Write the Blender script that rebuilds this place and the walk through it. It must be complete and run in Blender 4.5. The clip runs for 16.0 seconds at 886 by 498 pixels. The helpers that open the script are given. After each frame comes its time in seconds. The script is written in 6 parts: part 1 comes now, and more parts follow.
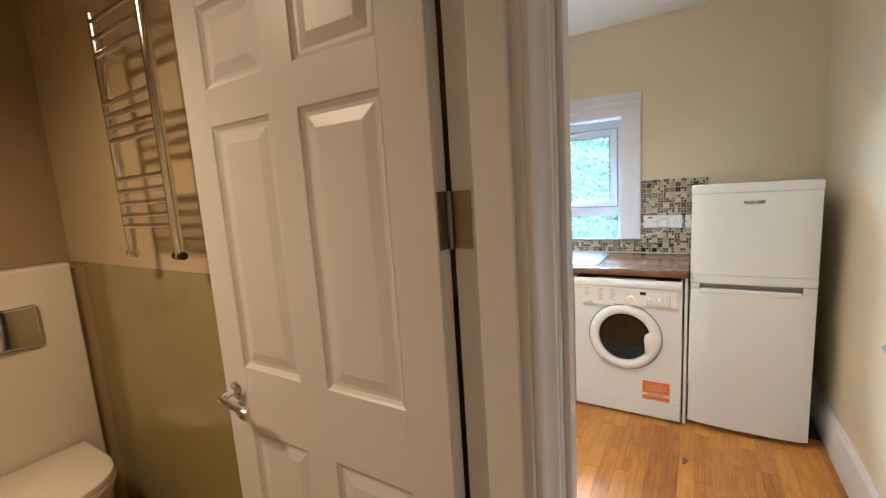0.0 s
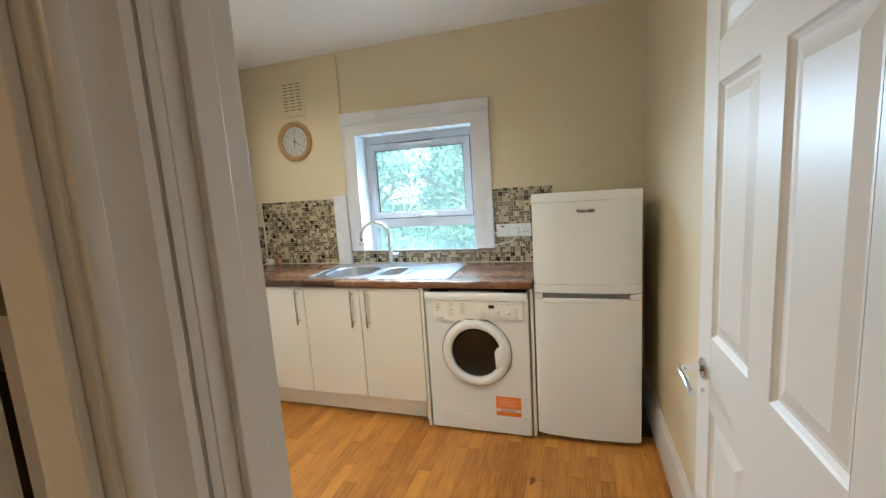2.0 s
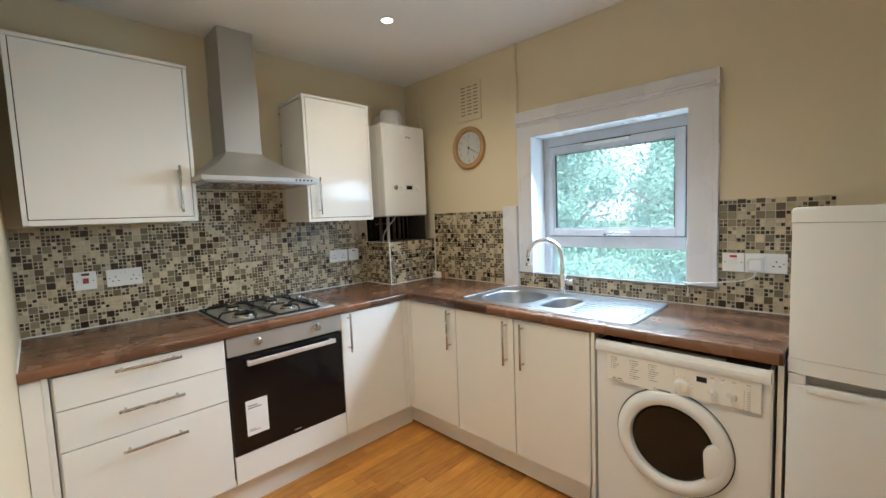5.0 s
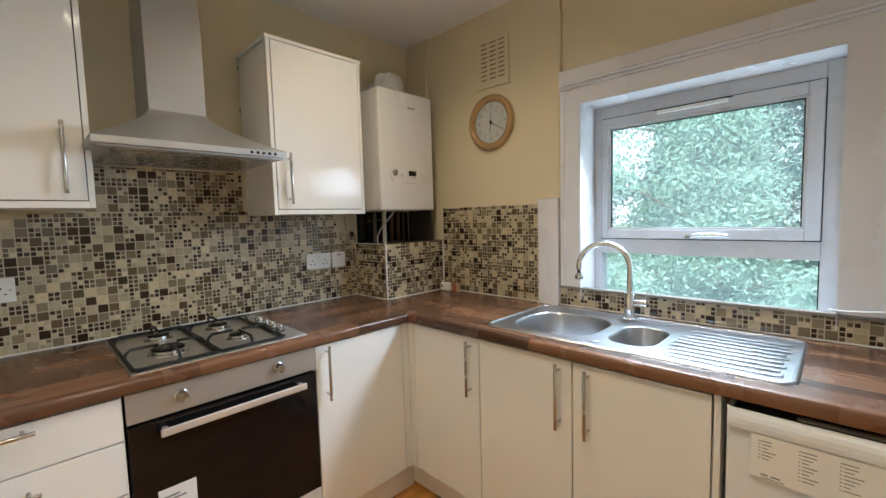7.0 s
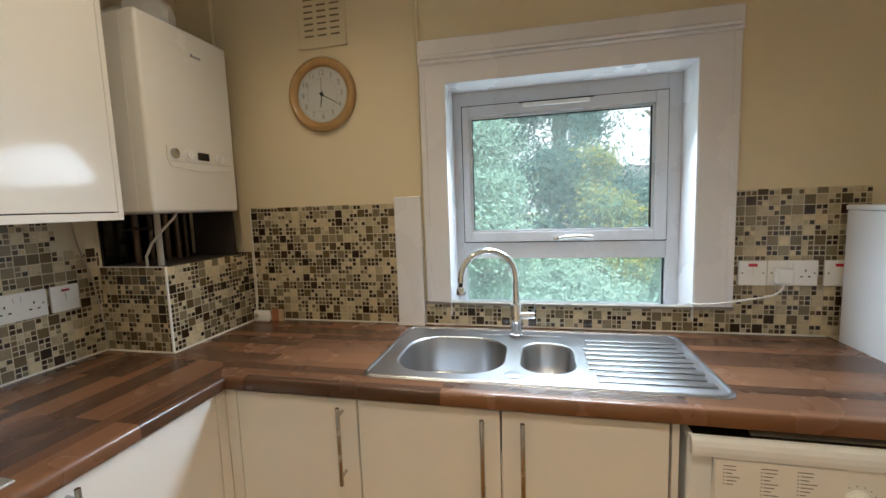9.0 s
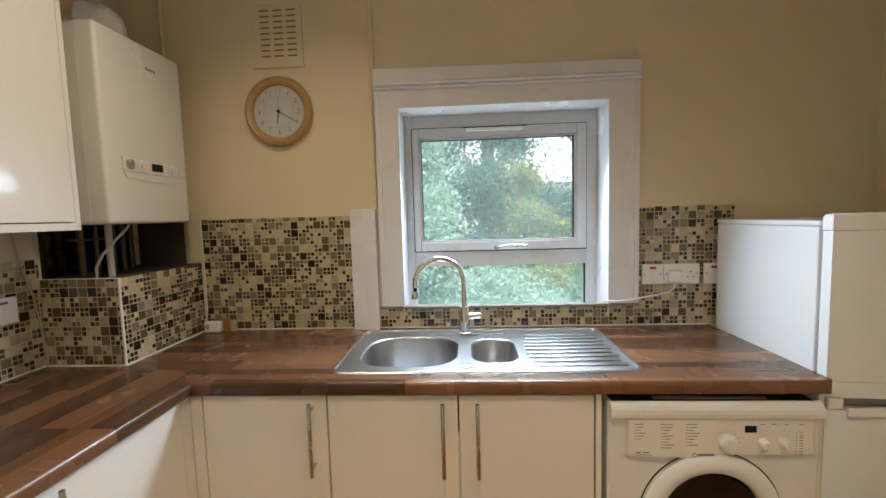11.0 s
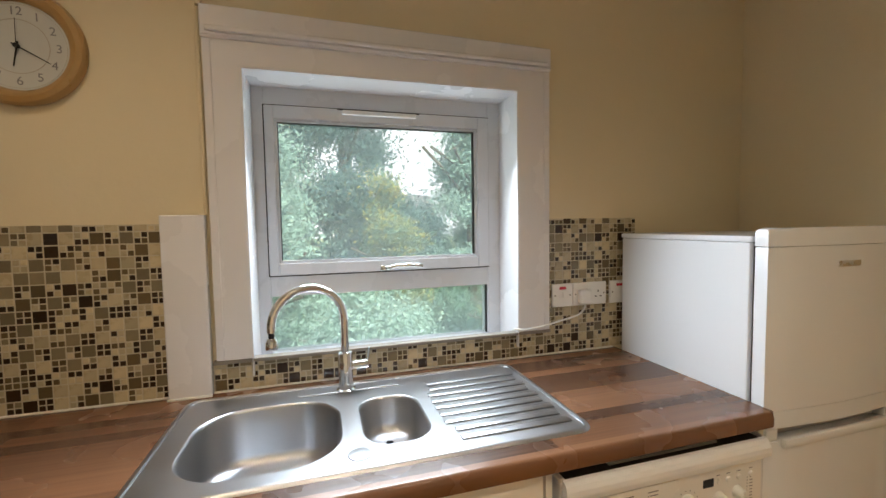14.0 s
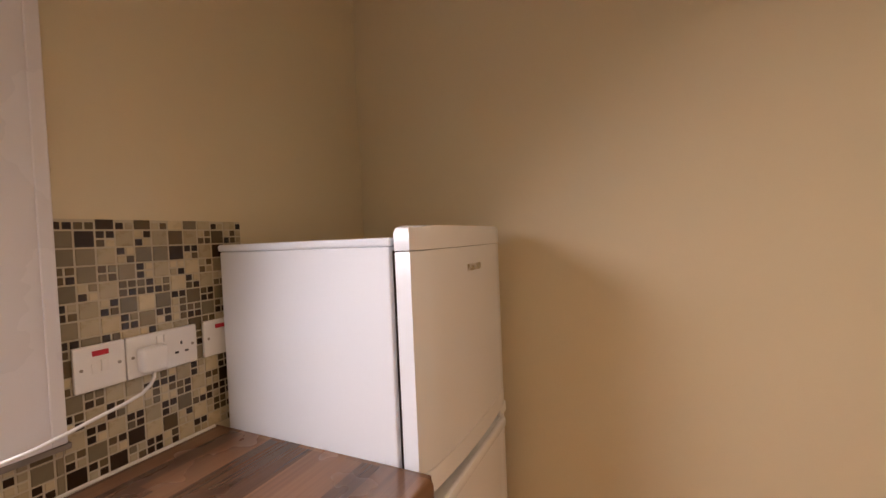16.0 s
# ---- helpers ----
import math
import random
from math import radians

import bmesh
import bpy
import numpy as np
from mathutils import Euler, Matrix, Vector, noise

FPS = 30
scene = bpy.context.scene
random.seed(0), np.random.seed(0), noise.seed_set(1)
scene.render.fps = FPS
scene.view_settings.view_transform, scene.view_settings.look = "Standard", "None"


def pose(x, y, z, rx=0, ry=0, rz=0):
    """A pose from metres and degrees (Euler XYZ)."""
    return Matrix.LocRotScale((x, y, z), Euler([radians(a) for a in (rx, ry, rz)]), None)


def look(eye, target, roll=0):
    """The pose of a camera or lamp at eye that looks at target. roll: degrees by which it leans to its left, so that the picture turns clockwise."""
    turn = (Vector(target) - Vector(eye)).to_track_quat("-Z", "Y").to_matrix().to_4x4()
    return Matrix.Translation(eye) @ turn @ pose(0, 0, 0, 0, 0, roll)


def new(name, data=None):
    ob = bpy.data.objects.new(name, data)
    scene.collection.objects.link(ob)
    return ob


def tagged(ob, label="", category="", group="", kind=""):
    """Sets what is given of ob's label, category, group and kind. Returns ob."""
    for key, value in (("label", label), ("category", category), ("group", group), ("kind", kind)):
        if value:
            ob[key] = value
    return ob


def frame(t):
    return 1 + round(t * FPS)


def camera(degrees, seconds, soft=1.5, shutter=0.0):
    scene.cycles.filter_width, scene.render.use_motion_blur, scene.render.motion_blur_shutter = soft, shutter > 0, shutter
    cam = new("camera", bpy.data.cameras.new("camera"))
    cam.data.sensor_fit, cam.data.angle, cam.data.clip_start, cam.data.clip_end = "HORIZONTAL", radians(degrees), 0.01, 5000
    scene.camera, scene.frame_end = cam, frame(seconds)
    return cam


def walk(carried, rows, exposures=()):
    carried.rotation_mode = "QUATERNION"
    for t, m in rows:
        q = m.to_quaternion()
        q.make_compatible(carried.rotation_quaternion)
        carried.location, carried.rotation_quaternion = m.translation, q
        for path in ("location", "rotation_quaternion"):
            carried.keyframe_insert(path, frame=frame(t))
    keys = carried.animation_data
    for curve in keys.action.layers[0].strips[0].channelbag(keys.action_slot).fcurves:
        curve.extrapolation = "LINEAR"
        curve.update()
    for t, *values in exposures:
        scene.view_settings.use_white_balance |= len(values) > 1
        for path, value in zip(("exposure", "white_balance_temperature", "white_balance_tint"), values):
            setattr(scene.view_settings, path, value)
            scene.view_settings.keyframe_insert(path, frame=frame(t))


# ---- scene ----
cam = camera(94.3, 16.0)
METRES, EYE, TILT, LEAN, TURN = 8.0, 1.5, 0.0, 0.0, 14.1
PATH = [
    (0, (-0.06, -0.089, 1.438), (-1.107, 1.592, 1.154), -3.7),
    (0.5, (0.033, -0.088, 1.447), (-0.673, 1.758, 1.139), -3.2),
    (1, (0.074, 0.02, 1.444), (-0.466, 1.922, 1.139), -3.4),
    (1.5, (0.127, 0.159, 1.443), (-0.406, 2.065, 1.152), -3.7),
    (2, (0.127, 0.294, 1.428), (-0.479, 2.179, 1.144), -3.7),
    (2.5, (0.108, 0.482, 1.427), (-0.624, 2.322, 1.15), -3.6),
    (3, (0.09, 0.609, 1.416), (-0.797, 2.384, 1.161), -3.3),
    (3.5, (0.092, 0.716, 1.413), (-0.951, 2.407, 1.185), -3.2),
    (4, (0.101, 0.775, 1.404), (-1.087, 2.372, 1.206), -3.0),
    (4.5, (0.101, 0.798, 1.393), (-1.208, 2.3, 1.221), -2.7),
    (5, (0.06, 0.819, 1.394), (-1.355, 2.223, 1.233), -2.3),
    (5.2, (0.023, 0.833, 1.391), (-1.429, 2.2, 1.232), -2.2),
    (7.3, (-0.622, 1.262, 1.353), (-1.979, 2.724, 1.209), -1.2),
    (7.5, (-0.701, 1.266, 1.362), (-1.965, 2.808, 1.206), -1.1),
    (8, (-0.859, 1.277, 1.392), (-1.887, 2.983, 1.213), -1.8),
    (8.5, (-0.955, 1.322, 1.394), (-1.68, 3.175, 1.191), -2.1),
    (9, (-1.044, 1.47, 1.398), (-1.496, 3.407, 1.187), -2.0),
    (9.5, (-1.077, 1.525, 1.403), (-1.317, 3.497, 1.179), -1.7),
    (11.8, (-1.157, 1.208, 1.398), (-1.23, 3.202, 1.262), -1.2),
    (12, (-1.191, 1.22, 1.416), (-1.241, 3.214, 1.258), -1.0),
    (12.5, (-1.21, 1.264, 1.415), (-1.239, 3.258, 1.262), -1.0),
    (13, (-1.22, 1.41, 1.408), (-1.155, 3.404, 1.265), -0.9),
    (13.5, (-1.202, 1.592, 1.406), (-0.94, 3.57, 1.278), -0.9),
    (14, (-1.182, 1.737, 1.398), (-0.615, 3.652, 1.282), -0.9),
    (14.5, (-1.151, 1.919, 1.423), (-0.221, 3.685, 1.298), -0.9),
    (15, (-1.11, 2.026, 1.431), (0.189, 3.54, 1.292), -0.9),
    (15.5, (-1.001, 2.09, 1.399), (0.613, 3.265, 1.282), -1.0),
    (16, (-0.751, 2.12, 1.351), (1.053, 2.982, 1.296), -2.4),
]
walk(cam, [(t, look(eye, target, roll)) for t, eye, target, roll in PATH], [(0, 1.9, 5150, 7), (1.5, 1.62, 5300, 2), (3.5, 1.38, 5550, 4), (5, 1.3, 5550, 5), (7.5, 1.0, 6000, 8), (9, 0.86, 6250, 8), (12.5, 0.92, 6500, 9), (14, 0.8, 6800, 12), (15, 0.3, 7350, 26), (16, 0.78, 7700, 31)])

# ---- world and lights ----
world = bpy.data.worlds.new("sky")
scene.world = world
world.use_nodes = True
wn = world.node_tree
sky = wn.nodes.new("ShaderNodeTexSky")
sky.sky_type, sky.sun_disc = "NISHITA", False
sky.sun_elevation, sky.sun_rotation = radians(44), radians(166)
sky.dust_density = 2.0
wn.links.new(sky.outputs[0], wn.nodes["Background"].inputs[0])
wn.nodes["Background"].inputs[1].default_value = 0.15


def lamp(name, kind, m, energy, color, size=0.1, size_y=None, spot=None, blend=0.6, angle=None):
    data = bpy.data.lights.new(name, kind)
    data.energy, data.color = energy, color
    if kind == "AREA":
        data.size = size
        if size_y:
            data.shape, data.size_y = "RECTANGLE", size_y
    elif kind == "SPOT":
        data.shadow_soft_size, data.spot_size, data.spot_blend = size, radians(spot), blend
    elif kind == "SUN":
        data.angle = radians(angle)
    else:
        data.shadow_soft_size = size
    ob = new(name, data)
    ob.matrix_world = m
    return ob


WARM = (1.0, 0.80, 0.56)
CEIL = 2.46
# the one at x -0.42 is unseen, added to brighten fridge and east wall
DOWNLIGHTS = [(-1.76, 2.27, True), (-0.98, 2.27, False), (-1.10, 1.50, True), (-0.42, 1.50, True)]
lamp("sun", "SUN", look((3, -12, 12), (0, 0, 0)), 4.0, (1.0, 0.96, 0.88), angle=8)
lamp("sky_light", "AREA", look((-0.95, 3.198, 1.44), (-0.95, 0, 1.44)), 0.8, (0.74, 0.94, 1.0), 0.84, 0.80)
daylight = lamp("window_daylight", "AREA", look((-0.95, 3.100, 1.67), (-0.95, 1.9, 0.66)), 8.8, (0.76, 0.88, 1.0), 0.66, 0.24)
daylight.data.spread = radians(140)   # high sky, so it falls steeply
for sx, sy, lit in DOWNLIGHTS:
    if lit:
        lamp("downlight_lamp", "SPOT", look((sx, sy, CEIL - 0.012), (sx, sy, 0)), 11 if sx > -0.5 else 14 if sx < -1.5 else 24, WARM, 0.03, spot=150, blend=1.0)
# two unseen spots without fittings, added to brighten bathroom and hall
lamp("bathroom_fill", "SPOT", look((-1.5, -0.3, 2.38), (-1.5, -0.3, 0)), 42, (1.0, 0.65, 0.35), 0.18, spot=160, blend=1.0)
lamp("hall_fill", "SPOT", look((0.05, -0.7, 2.38), (0.05, -0.7, 0)), 4.0, (1.0, 0.67, 0.40), 0.05, spot=160, blend=1.0)

# ---- materials ----
MATS = {}


def material(name, color, rough=0.5, metal=0.0, vary=0.06, scale=6.0, bump=0.0, bump_scale=60.0, coat=0.0, rough_vary=0.08, spec=0.5, stretch=(1, 1, 1)):
    """Principled surface with broad tone variation, fine grain and uneven gloss."""
    if name in MATS:
        return MATS[name]
    m = bpy.data.materials.new(name)
    m.use_nodes = True
    nt = m.node_tree
    b = nt.nodes["Principled BSDF"]
    tc = nt.nodes.new("ShaderNodeTexCoord")
    mp = nt.nodes.new("ShaderNodeMapping")
    mp.inputs["Scale"].default_value = stretch
    nt.links.new(tc.outputs["Object"], mp.inputs[0])
    n1 = nt.nodes.new("ShaderNodeTexNoise")
    n1.inputs["Scale"].default_value, n1.inputs["Detail"].default_value = scale, 5
    nt.links.new(mp.outputs[0], n1.inputs["Vector"])
    mx = nt.nodes.new("ShaderNodeMix")
    mx.data_type = "RGBA"
    c = Vector(color)
    mx.inputs[6].default_value = (*(c * (1 - vary)), 1)
    mx.inputs[7].default_value = (*[min(1, v) for v in c * (1 + vary)], 1)
    nt.links.new(n1.outputs["Fac"], mx.inputs[0])
    nt.links.new(mx.outputs[2], b.inputs["Base Color"])
    mr = nt.nodes.new("ShaderNodeMapRange")
    mr.inputs["To Min"].default_value = max(0.02, rough - rough_vary)
    mr.inputs["To Max"].default_value = min(1, rough + rough_vary)
    nt.links.new(n1.outputs["Fac"], mr.inputs["Value"])
    nt.links.new(mr.outputs[0], b.inputs["Roughness"])
    b.inputs["Metallic"].default_value = metal
    b.inputs["Coat Weight"].default_value = coat
    b.inputs["Coat Roughness"].default_value = 0.05
    b.inputs["Specular IOR Level"].default_value = spec
    if bump:
        n2 = nt.nodes.new("ShaderNodeTexNoise")
        n2.inputs["Scale"].default_value, n2.inputs["Detail"].default_value = bump_scale, 4
        nt.links.new(mp.outputs[0], n2.inputs["Vector"])
        bp = nt.nodes.new("ShaderNodeBump")
        bp.inputs["Strength"].default_value, bp.inputs["Distance"].default_value = bump, 0.004
        nt.links.new(n2.outputs["Fac"], bp.inputs["Height"])
        nt.links.new(bp.outputs[0], b.inputs["Normal"])
    MATS[name] = m
    return m


CREAM = material("cream_wall_paint", (0.71, 0.62, 0.435), 0.55, vary=0.03, scale=2.5, bump=0.25, bump_scale=25)
CEILING = material("ceiling_paint", (0.84, 0.815, 0.77), 0.8, vary=0.02, bump=0.15, bump_scale=30)
WINDOW_GLOSS = material("window_board_paint", (0.75, 0.75, 0.78), 0.27, vary=0.015, scale=3, bump=0.08, bump_scale=30, rough_vary=0.04)
GLOSS = material("white_gloss_paint", (0.74, 0.72, 0.70), 0.36, vary=0.010, scale=3, bump=0.06, bump_scale=30, rough_vary=0.03)
LAMINATE = material("white_gloss_laminate", (0.81, 0.80, 0.77), 0.08, vary=0.012, scale=3, rough_vary=0.03, spec=0.2)
CARCASS = material("white_cabinet_board", (0.84, 0.82, 0.78), 0.35, vary=0.02)
APPLIANCE = material("white_enamel", (0.78, 0.81, 0.85), 0.22, vary=0.015, scale=4)
BOILER_WHITE = material("warm_white_casing", (0.80, 0.79, 0.75), 0.25, vary=0.015, scale=4)
HOB_STEEL = material("hob_steel", (0.62, 0.61, 0.59), 0.34, 0.9, vary=0.05, scale=20)
ALUMINIUM = material("satin_aluminium", (0.78, 0.77, 0.75), 0.45, 0.8, vary=0.03, scale=30)
PLASTIC = material("white_plastic", (0.82, 0.82, 0.80), 0.35, vary=0.02)
UPVC = material("white_upvc", (0.65, 0.68, 0.73), 0.28, vary=0.015)
CHROME = material("chrome", (0.82, 0.82, 0.82), 0.10, 1.0, vary=0.03, rough_vary=0.05)
BRUSHED = material("brushed_nickel", (0.52, 0.51, 0.49), 0.26, 1.0, vary=0.06, scale=30)
STEEL = material("stainless_steel", (0.50, 0.50, 0.49), 0.46, 0.85, vary=0.05, scale=3, bump=0.0, stretch=(1, 1, 0.3), rough_vary=0.05)
SINK_STEEL = material("sink_steel", (0.43, 0.44, 0.46), 0.36, 1.0, vary=0.06, scale=14, bump=0.04, bump_scale=120)
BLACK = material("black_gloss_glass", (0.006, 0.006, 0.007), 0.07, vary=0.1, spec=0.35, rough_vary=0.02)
BLACKMAT = material("black_cast_iron", (0.010, 0.010, 0.010), 0.45, vary=0.2, spec=0.3)
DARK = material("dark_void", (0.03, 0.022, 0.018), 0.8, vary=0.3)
CAULK = material("white_sealant", (0.74, 0.72, 0.67), 0.4)
GROUT = material("grey_beige_grout", (0.53, 0.475, 0.355), 0.8, vary=0.08, scale=30, bump=0.3)
ORANGE = material("orange_sticker", (0.85, 0.23, 0.04), 0.4, vary=0.03)
BRASS_OLD = material("tarnished_steel_hinge", (0.32, 0.29, 0.25), 0.38, 1.0, vary=0.25, scale=40)
INK = material("grey_print", (0.22, 0.22, 0.24), 0.5)


def wood_blocks(name, rot, dark, light, brick_w, row_h, rough, gap=0.0):
    """Laminate printed with staggered timber staves: tone from stave to stave, long grain, darker streaks."""
    m = bpy.data.materials.new(name)
    m.use_nodes = True
    nt = m.node_tree
    L = nt.links.new
    b = nt.nodes["Principled BSDF"]
    tc = nt.nodes.new("ShaderNodeTexCoord")
    mp = nt.nodes.new("ShaderNodeMapping")
    mp.inputs["Rotation"].default_value = (0, 0, radians(rot))
    L(tc.outputs["Object"], mp.inputs[0])
    br = nt.nodes.new("ShaderNodeTexBrick")
    br.offset, br.offset_frequency, br.squash, br.squash_frequency = 0.37, 3, 0.999, 2
    for k, val in (("Scale", 1.0), ("Mortar Size", gap), ("Brick Width", brick_w), ("Row Height", row_h), ("Bias", 0.0)):
        br.inputs[k].default_value = val
    br.inputs["Color1"].default_value, br.inputs["Color2"].default_value = (0, 0, 0, 1), (1, 1, 1, 1)
    br.inputs["Mortar"].default_value = (0, 0, 0, 1)
    L(mp.outputs[0], br.inputs["Vector"])
    g = nt.nodes.new("ShaderNodeMapping")
    g.inputs["Scale"].default_value = (1.4, 70, 3)
    L(mp.outputs[0], g.inputs[0])
    n = nt.nodes.new("ShaderNodeTexNoise")
    n.inputs["Scale"].default_value, n.inputs["Detail"].default_value, n.inputs["Distortion"].default_value = 2.0, 5, 0.25
    L(g.outputs[0], n.inputs["Vector"])
    rgb = nt.nodes.new("ShaderNodeSeparateColor")
    L(br.outputs["Color"], rgb.inputs[0])
    ad = nt.nodes.new("ShaderNodeMath")
    ad.operation = "MULTIPLY_ADD"
    L(n.outputs["Fac"], ad.inputs[0])
    ad.inputs[1].default_value = 0.75
    L(rgb.outputs[0], ad.inputs[2])
    mr = nt.nodes.new("ShaderNodeMapRange")
    mr.inputs["From Min"].default_value, mr.inputs["From Max"].default_value = 0.25, 1.50
    L(ad.outputs[0], mr.inputs["Value"])
    mx = nt.nodes.new("ShaderNodeMix")
    mx.data_type = "RGBA"
    mx.inputs[6].default_value, mx.inputs[7].default_value = (*dark, 1), (*light, 1)
    L(mr.outputs[0], mx.inputs[0])
    L(mx.outputs[2], b.inputs["Base Color"])
    n2 = nt.nodes.new("ShaderNodeTexNoise")
    n2.inputs["Scale"].default_value = 9
    L(tc.outputs["Object"], n2.inputs["Vector"])
    r2 = nt.nodes.new("ShaderNodeMapRange")
    r2.inputs["To Min"].default_value, r2.inputs["To Max"].default_value = rough - 0.06, rough + 0.10
    L(n2.outputs["Fac"], r2.inputs["Value"])
    L(r2.outputs[0], b.inputs["Roughness"])
    return m


WALNUT_X = wood_blocks("walnut_block_laminate", 0, (0.040, 0.019, 0.012), (0.225, 0.108, 0.057), 0.60, 0.043, 0.24)
WALNUT_Y = wood_blocks("walnut_block_laminate_turned", 90, (0.040, 0.019, 0.012), (0.225, 0.108, 0.057), 0.60, 0.043, 0.24)


def plank_material():
    """Oak strip: the tone differs from strip to strip, with long grain and a few dark marks."""
    m = bpy.data.materials.new("oak_strip")
    m.use_nodes = True
    nt = m.node_tree
    L = nt.links.new
    b = nt.nodes["Principled BSDF"]
    tc = nt.nodes.new("ShaderNodeTexCoord")
    oi = nt.nodes.new("ShaderNodeObjectInfo")
    off = nt.nodes.new("ShaderNodeVectorMath")
    off.operation = "MULTIPLY_ADD"
    L(oi.outputs["Random"], off.inputs[0])
    off.inputs[1].default_value = (17, 31, 5)
    L(tc.outputs["Object"], off.inputs[2])
    mp = nt.nodes.new("ShaderNodeMapping")
    mp.inputs["Scale"].default_value = (55, 3.5, 3)
    L(off.outputs[0], mp.inputs[0])
    n = nt.nodes.new("ShaderNodeTexNoise")
    n.inputs["Scale"].default_value, n.inputs["Detail"].default_value, n.inputs["Distortion"].default_value = 1.6, 6, 1.0
    L(mp.outputs[0], n.inputs["Vector"])
    big = nt.nodes.new("ShaderNodeTexNoise")
    big.inputs["Scale"].default_value = 7
    L(off.outputs[0], big.inputs["Vector"])
    ad = nt.nodes.new("ShaderNodeMath")
    ad.operation = "MULTIPLY_ADD"
    L(oi.outputs["Random"], ad.inputs[0])
    ad.inputs[1].default_value = 0.55
    L(n.outputs["Fac"], ad.inputs[2])
    ad2 = nt.nodes.new("ShaderNodeMath")
    ad2.operation = "MULTIPLY_ADD"
    L(big.outputs["Fac"], ad2.inputs[0])
    ad2.inputs[1].default_value = 0.5
    L(ad.outputs[0], ad2.inputs[2])
    mr = nt.nodes.new("ShaderNodeMapRange")
    mr.inputs["From Min"].default_value, mr.inputs["From Max"].default_value = 0.55, 1.5
    L(ad2.outputs[0], mr.inputs["Value"])
    mx = nt.nodes.new("ShaderNodeMix")
    mx.data_type = "RGBA"
    mx.inputs[6].default_value, mx.inputs[7].default_value = (0.25, 0.088, 0.013, 1), (0.69, 0.33, 0.066, 1)
    L(mr.outputs[0], mx.inputs[0])
    L(mx.outputs[2], b.inputs["Base Color"])
    r2 = nt.nodes.new("ShaderNodeMapRange")
    r2.inputs["To Min"].default_value, r2.inputs["To Max"].default_value = 0.24, 0.42
    L(big.outputs["Fac"], r2.inputs["Value"])
    L(r2.outputs[0], b.inputs["Roughness"])
    bp = nt.nodes.new("ShaderNodeBump")
    bp.inputs["Strength"].default_value, bp.inputs["Distance"].default_value = 0.12, 0.002
    L(n.outputs["Fac"], bp.inputs["Height"])
    L(bp.outputs[0], b.inputs["Normal"])
    return m


OAK = plank_material()


def pane_material(name, haze, tint):
    """Window glass with a film of dirt that catches the daylight."""
    m = bpy.data.materials.new(name)
    m.use_nodes = True
    nt = m.node_tree
    L = nt.links.new
    nt.nodes.remove(nt.nodes["Principled BSDF"])
    out = nt.nodes["Material Output"]
    tr = nt.nodes.new("ShaderNodeBsdfTransparent")
    gl = nt.nodes.new("ShaderNodeBsdfGlossy")
    gl.inputs["Roughness"].default_value = 0.02
    fr = nt.nodes.new("ShaderNodeFresnel")
    fr.inputs["IOR"].default_value = 1.5
    m1 = nt.nodes.new("ShaderNodeMixShader")
    L(fr.outputs[0], m1.inputs[0])
    L(tr.outputs[0], m1.inputs[1])
    L(gl.outputs[0], m1.inputs[2])
    tl = nt.nodes.new("ShaderNodeBsdfTranslucent")
    tl.inputs["Color"].default_value = (*tint, 1)
    n = nt.nodes.new("ShaderNodeTexNoise")
    n.inputs["Scale"].default_value, n.inputs["Detail"].default_value = 5, 4
    tc = nt.nodes.new("ShaderNodeTexCoord")
    L(tc.outputs["Object"], n.inputs["Vector"])
    mr = nt.nodes.new("ShaderNodeMapRange")
    mr.inputs["To Min"].default_value, mr.inputs["To Max"].default_value = haze * 0.5, haze * 1.5
    L(n.outputs["Fac"], mr.inputs["Value"])
    m2 = nt.nodes.new("ShaderNodeMixShader")
    L(mr.outputs[0], m2.inputs[0])
    L(m1.outputs[0], m2.inputs[1])
    L(tl.outputs[0], m2.inputs[2])
    L(m2.outputs[0], out.inputs["Surface"])
    return m


PANE = pane_material("window_glass", 0.20, (0.78, 0.94, 1.0))
PANE_MISTY = pane_material("misted_glass", 0.22, (0.76, 0.95, 0.98))
BATH_UPPER = material("bathroom_cream_tile", (0.50, 0.40, 0.24), 0.30, vary=0.12, scale=3, bump=0.1)
BATH_BROWN = material("bathroom_brown_paint", (0.34, 0.235, 0.125), 0.6, vary=0.06, scale=4, bump=0.2)
BATH_TILE = material("bathroom_tan_gloss_tile", (0.31, 0.245, 0.105), 0.10, vary=0.12, scale=3, rough_vary=0.03)
CERAMIC = material("white_ceramic", (0.72, 0.64, 0.52), 0.10, vary=0.01)
CLOCK_WOOD = material("varnished_beech_rim", (0.44, 0.27, 0.105), 0.30, vary=0.14, scale=22, stretch=(1, 4, 1))
CLOCK_FACE = material("clock_face_paper", (0.54, 0.56, 0.55), 0.5)
LEAFLET = material("white_leaflet", (0.80, 0.80, 0.80), 0.5)
RED_NEON = bpy.data.materials.new("red_neon")
RED_NEON.use_nodes = True
RED_NEON.node_tree.nodes["Principled BSDF"].inputs["Base Color"].default_value = (0.42, 0.012, 0.03, 1)
RED_NEON.node_tree.nodes["Principled BSDF"].inputs["Emission Color"].default_value = (1, 0.05, 0.04, 1)
RED_NEON.node_tree.nodes["Principled BSDF"].inputs["Emission Strength"].default_value = 0.02
RED_SWITCH = material("red_rocker", (0.35, 0.03, 0.04), 0.3)
GLOW = bpy.data.materials.new("lit_lamp_face")
GLOW.use_nodes = True
GLOW.node_tree.nodes["Principled BSDF"].inputs["Emission Color"].default_value = (1, 0.88, 0.70, 1)
GLOW.node_tree.nodes["Principled BSDF"].inputs["Emission Strength"].default_value = 6.0
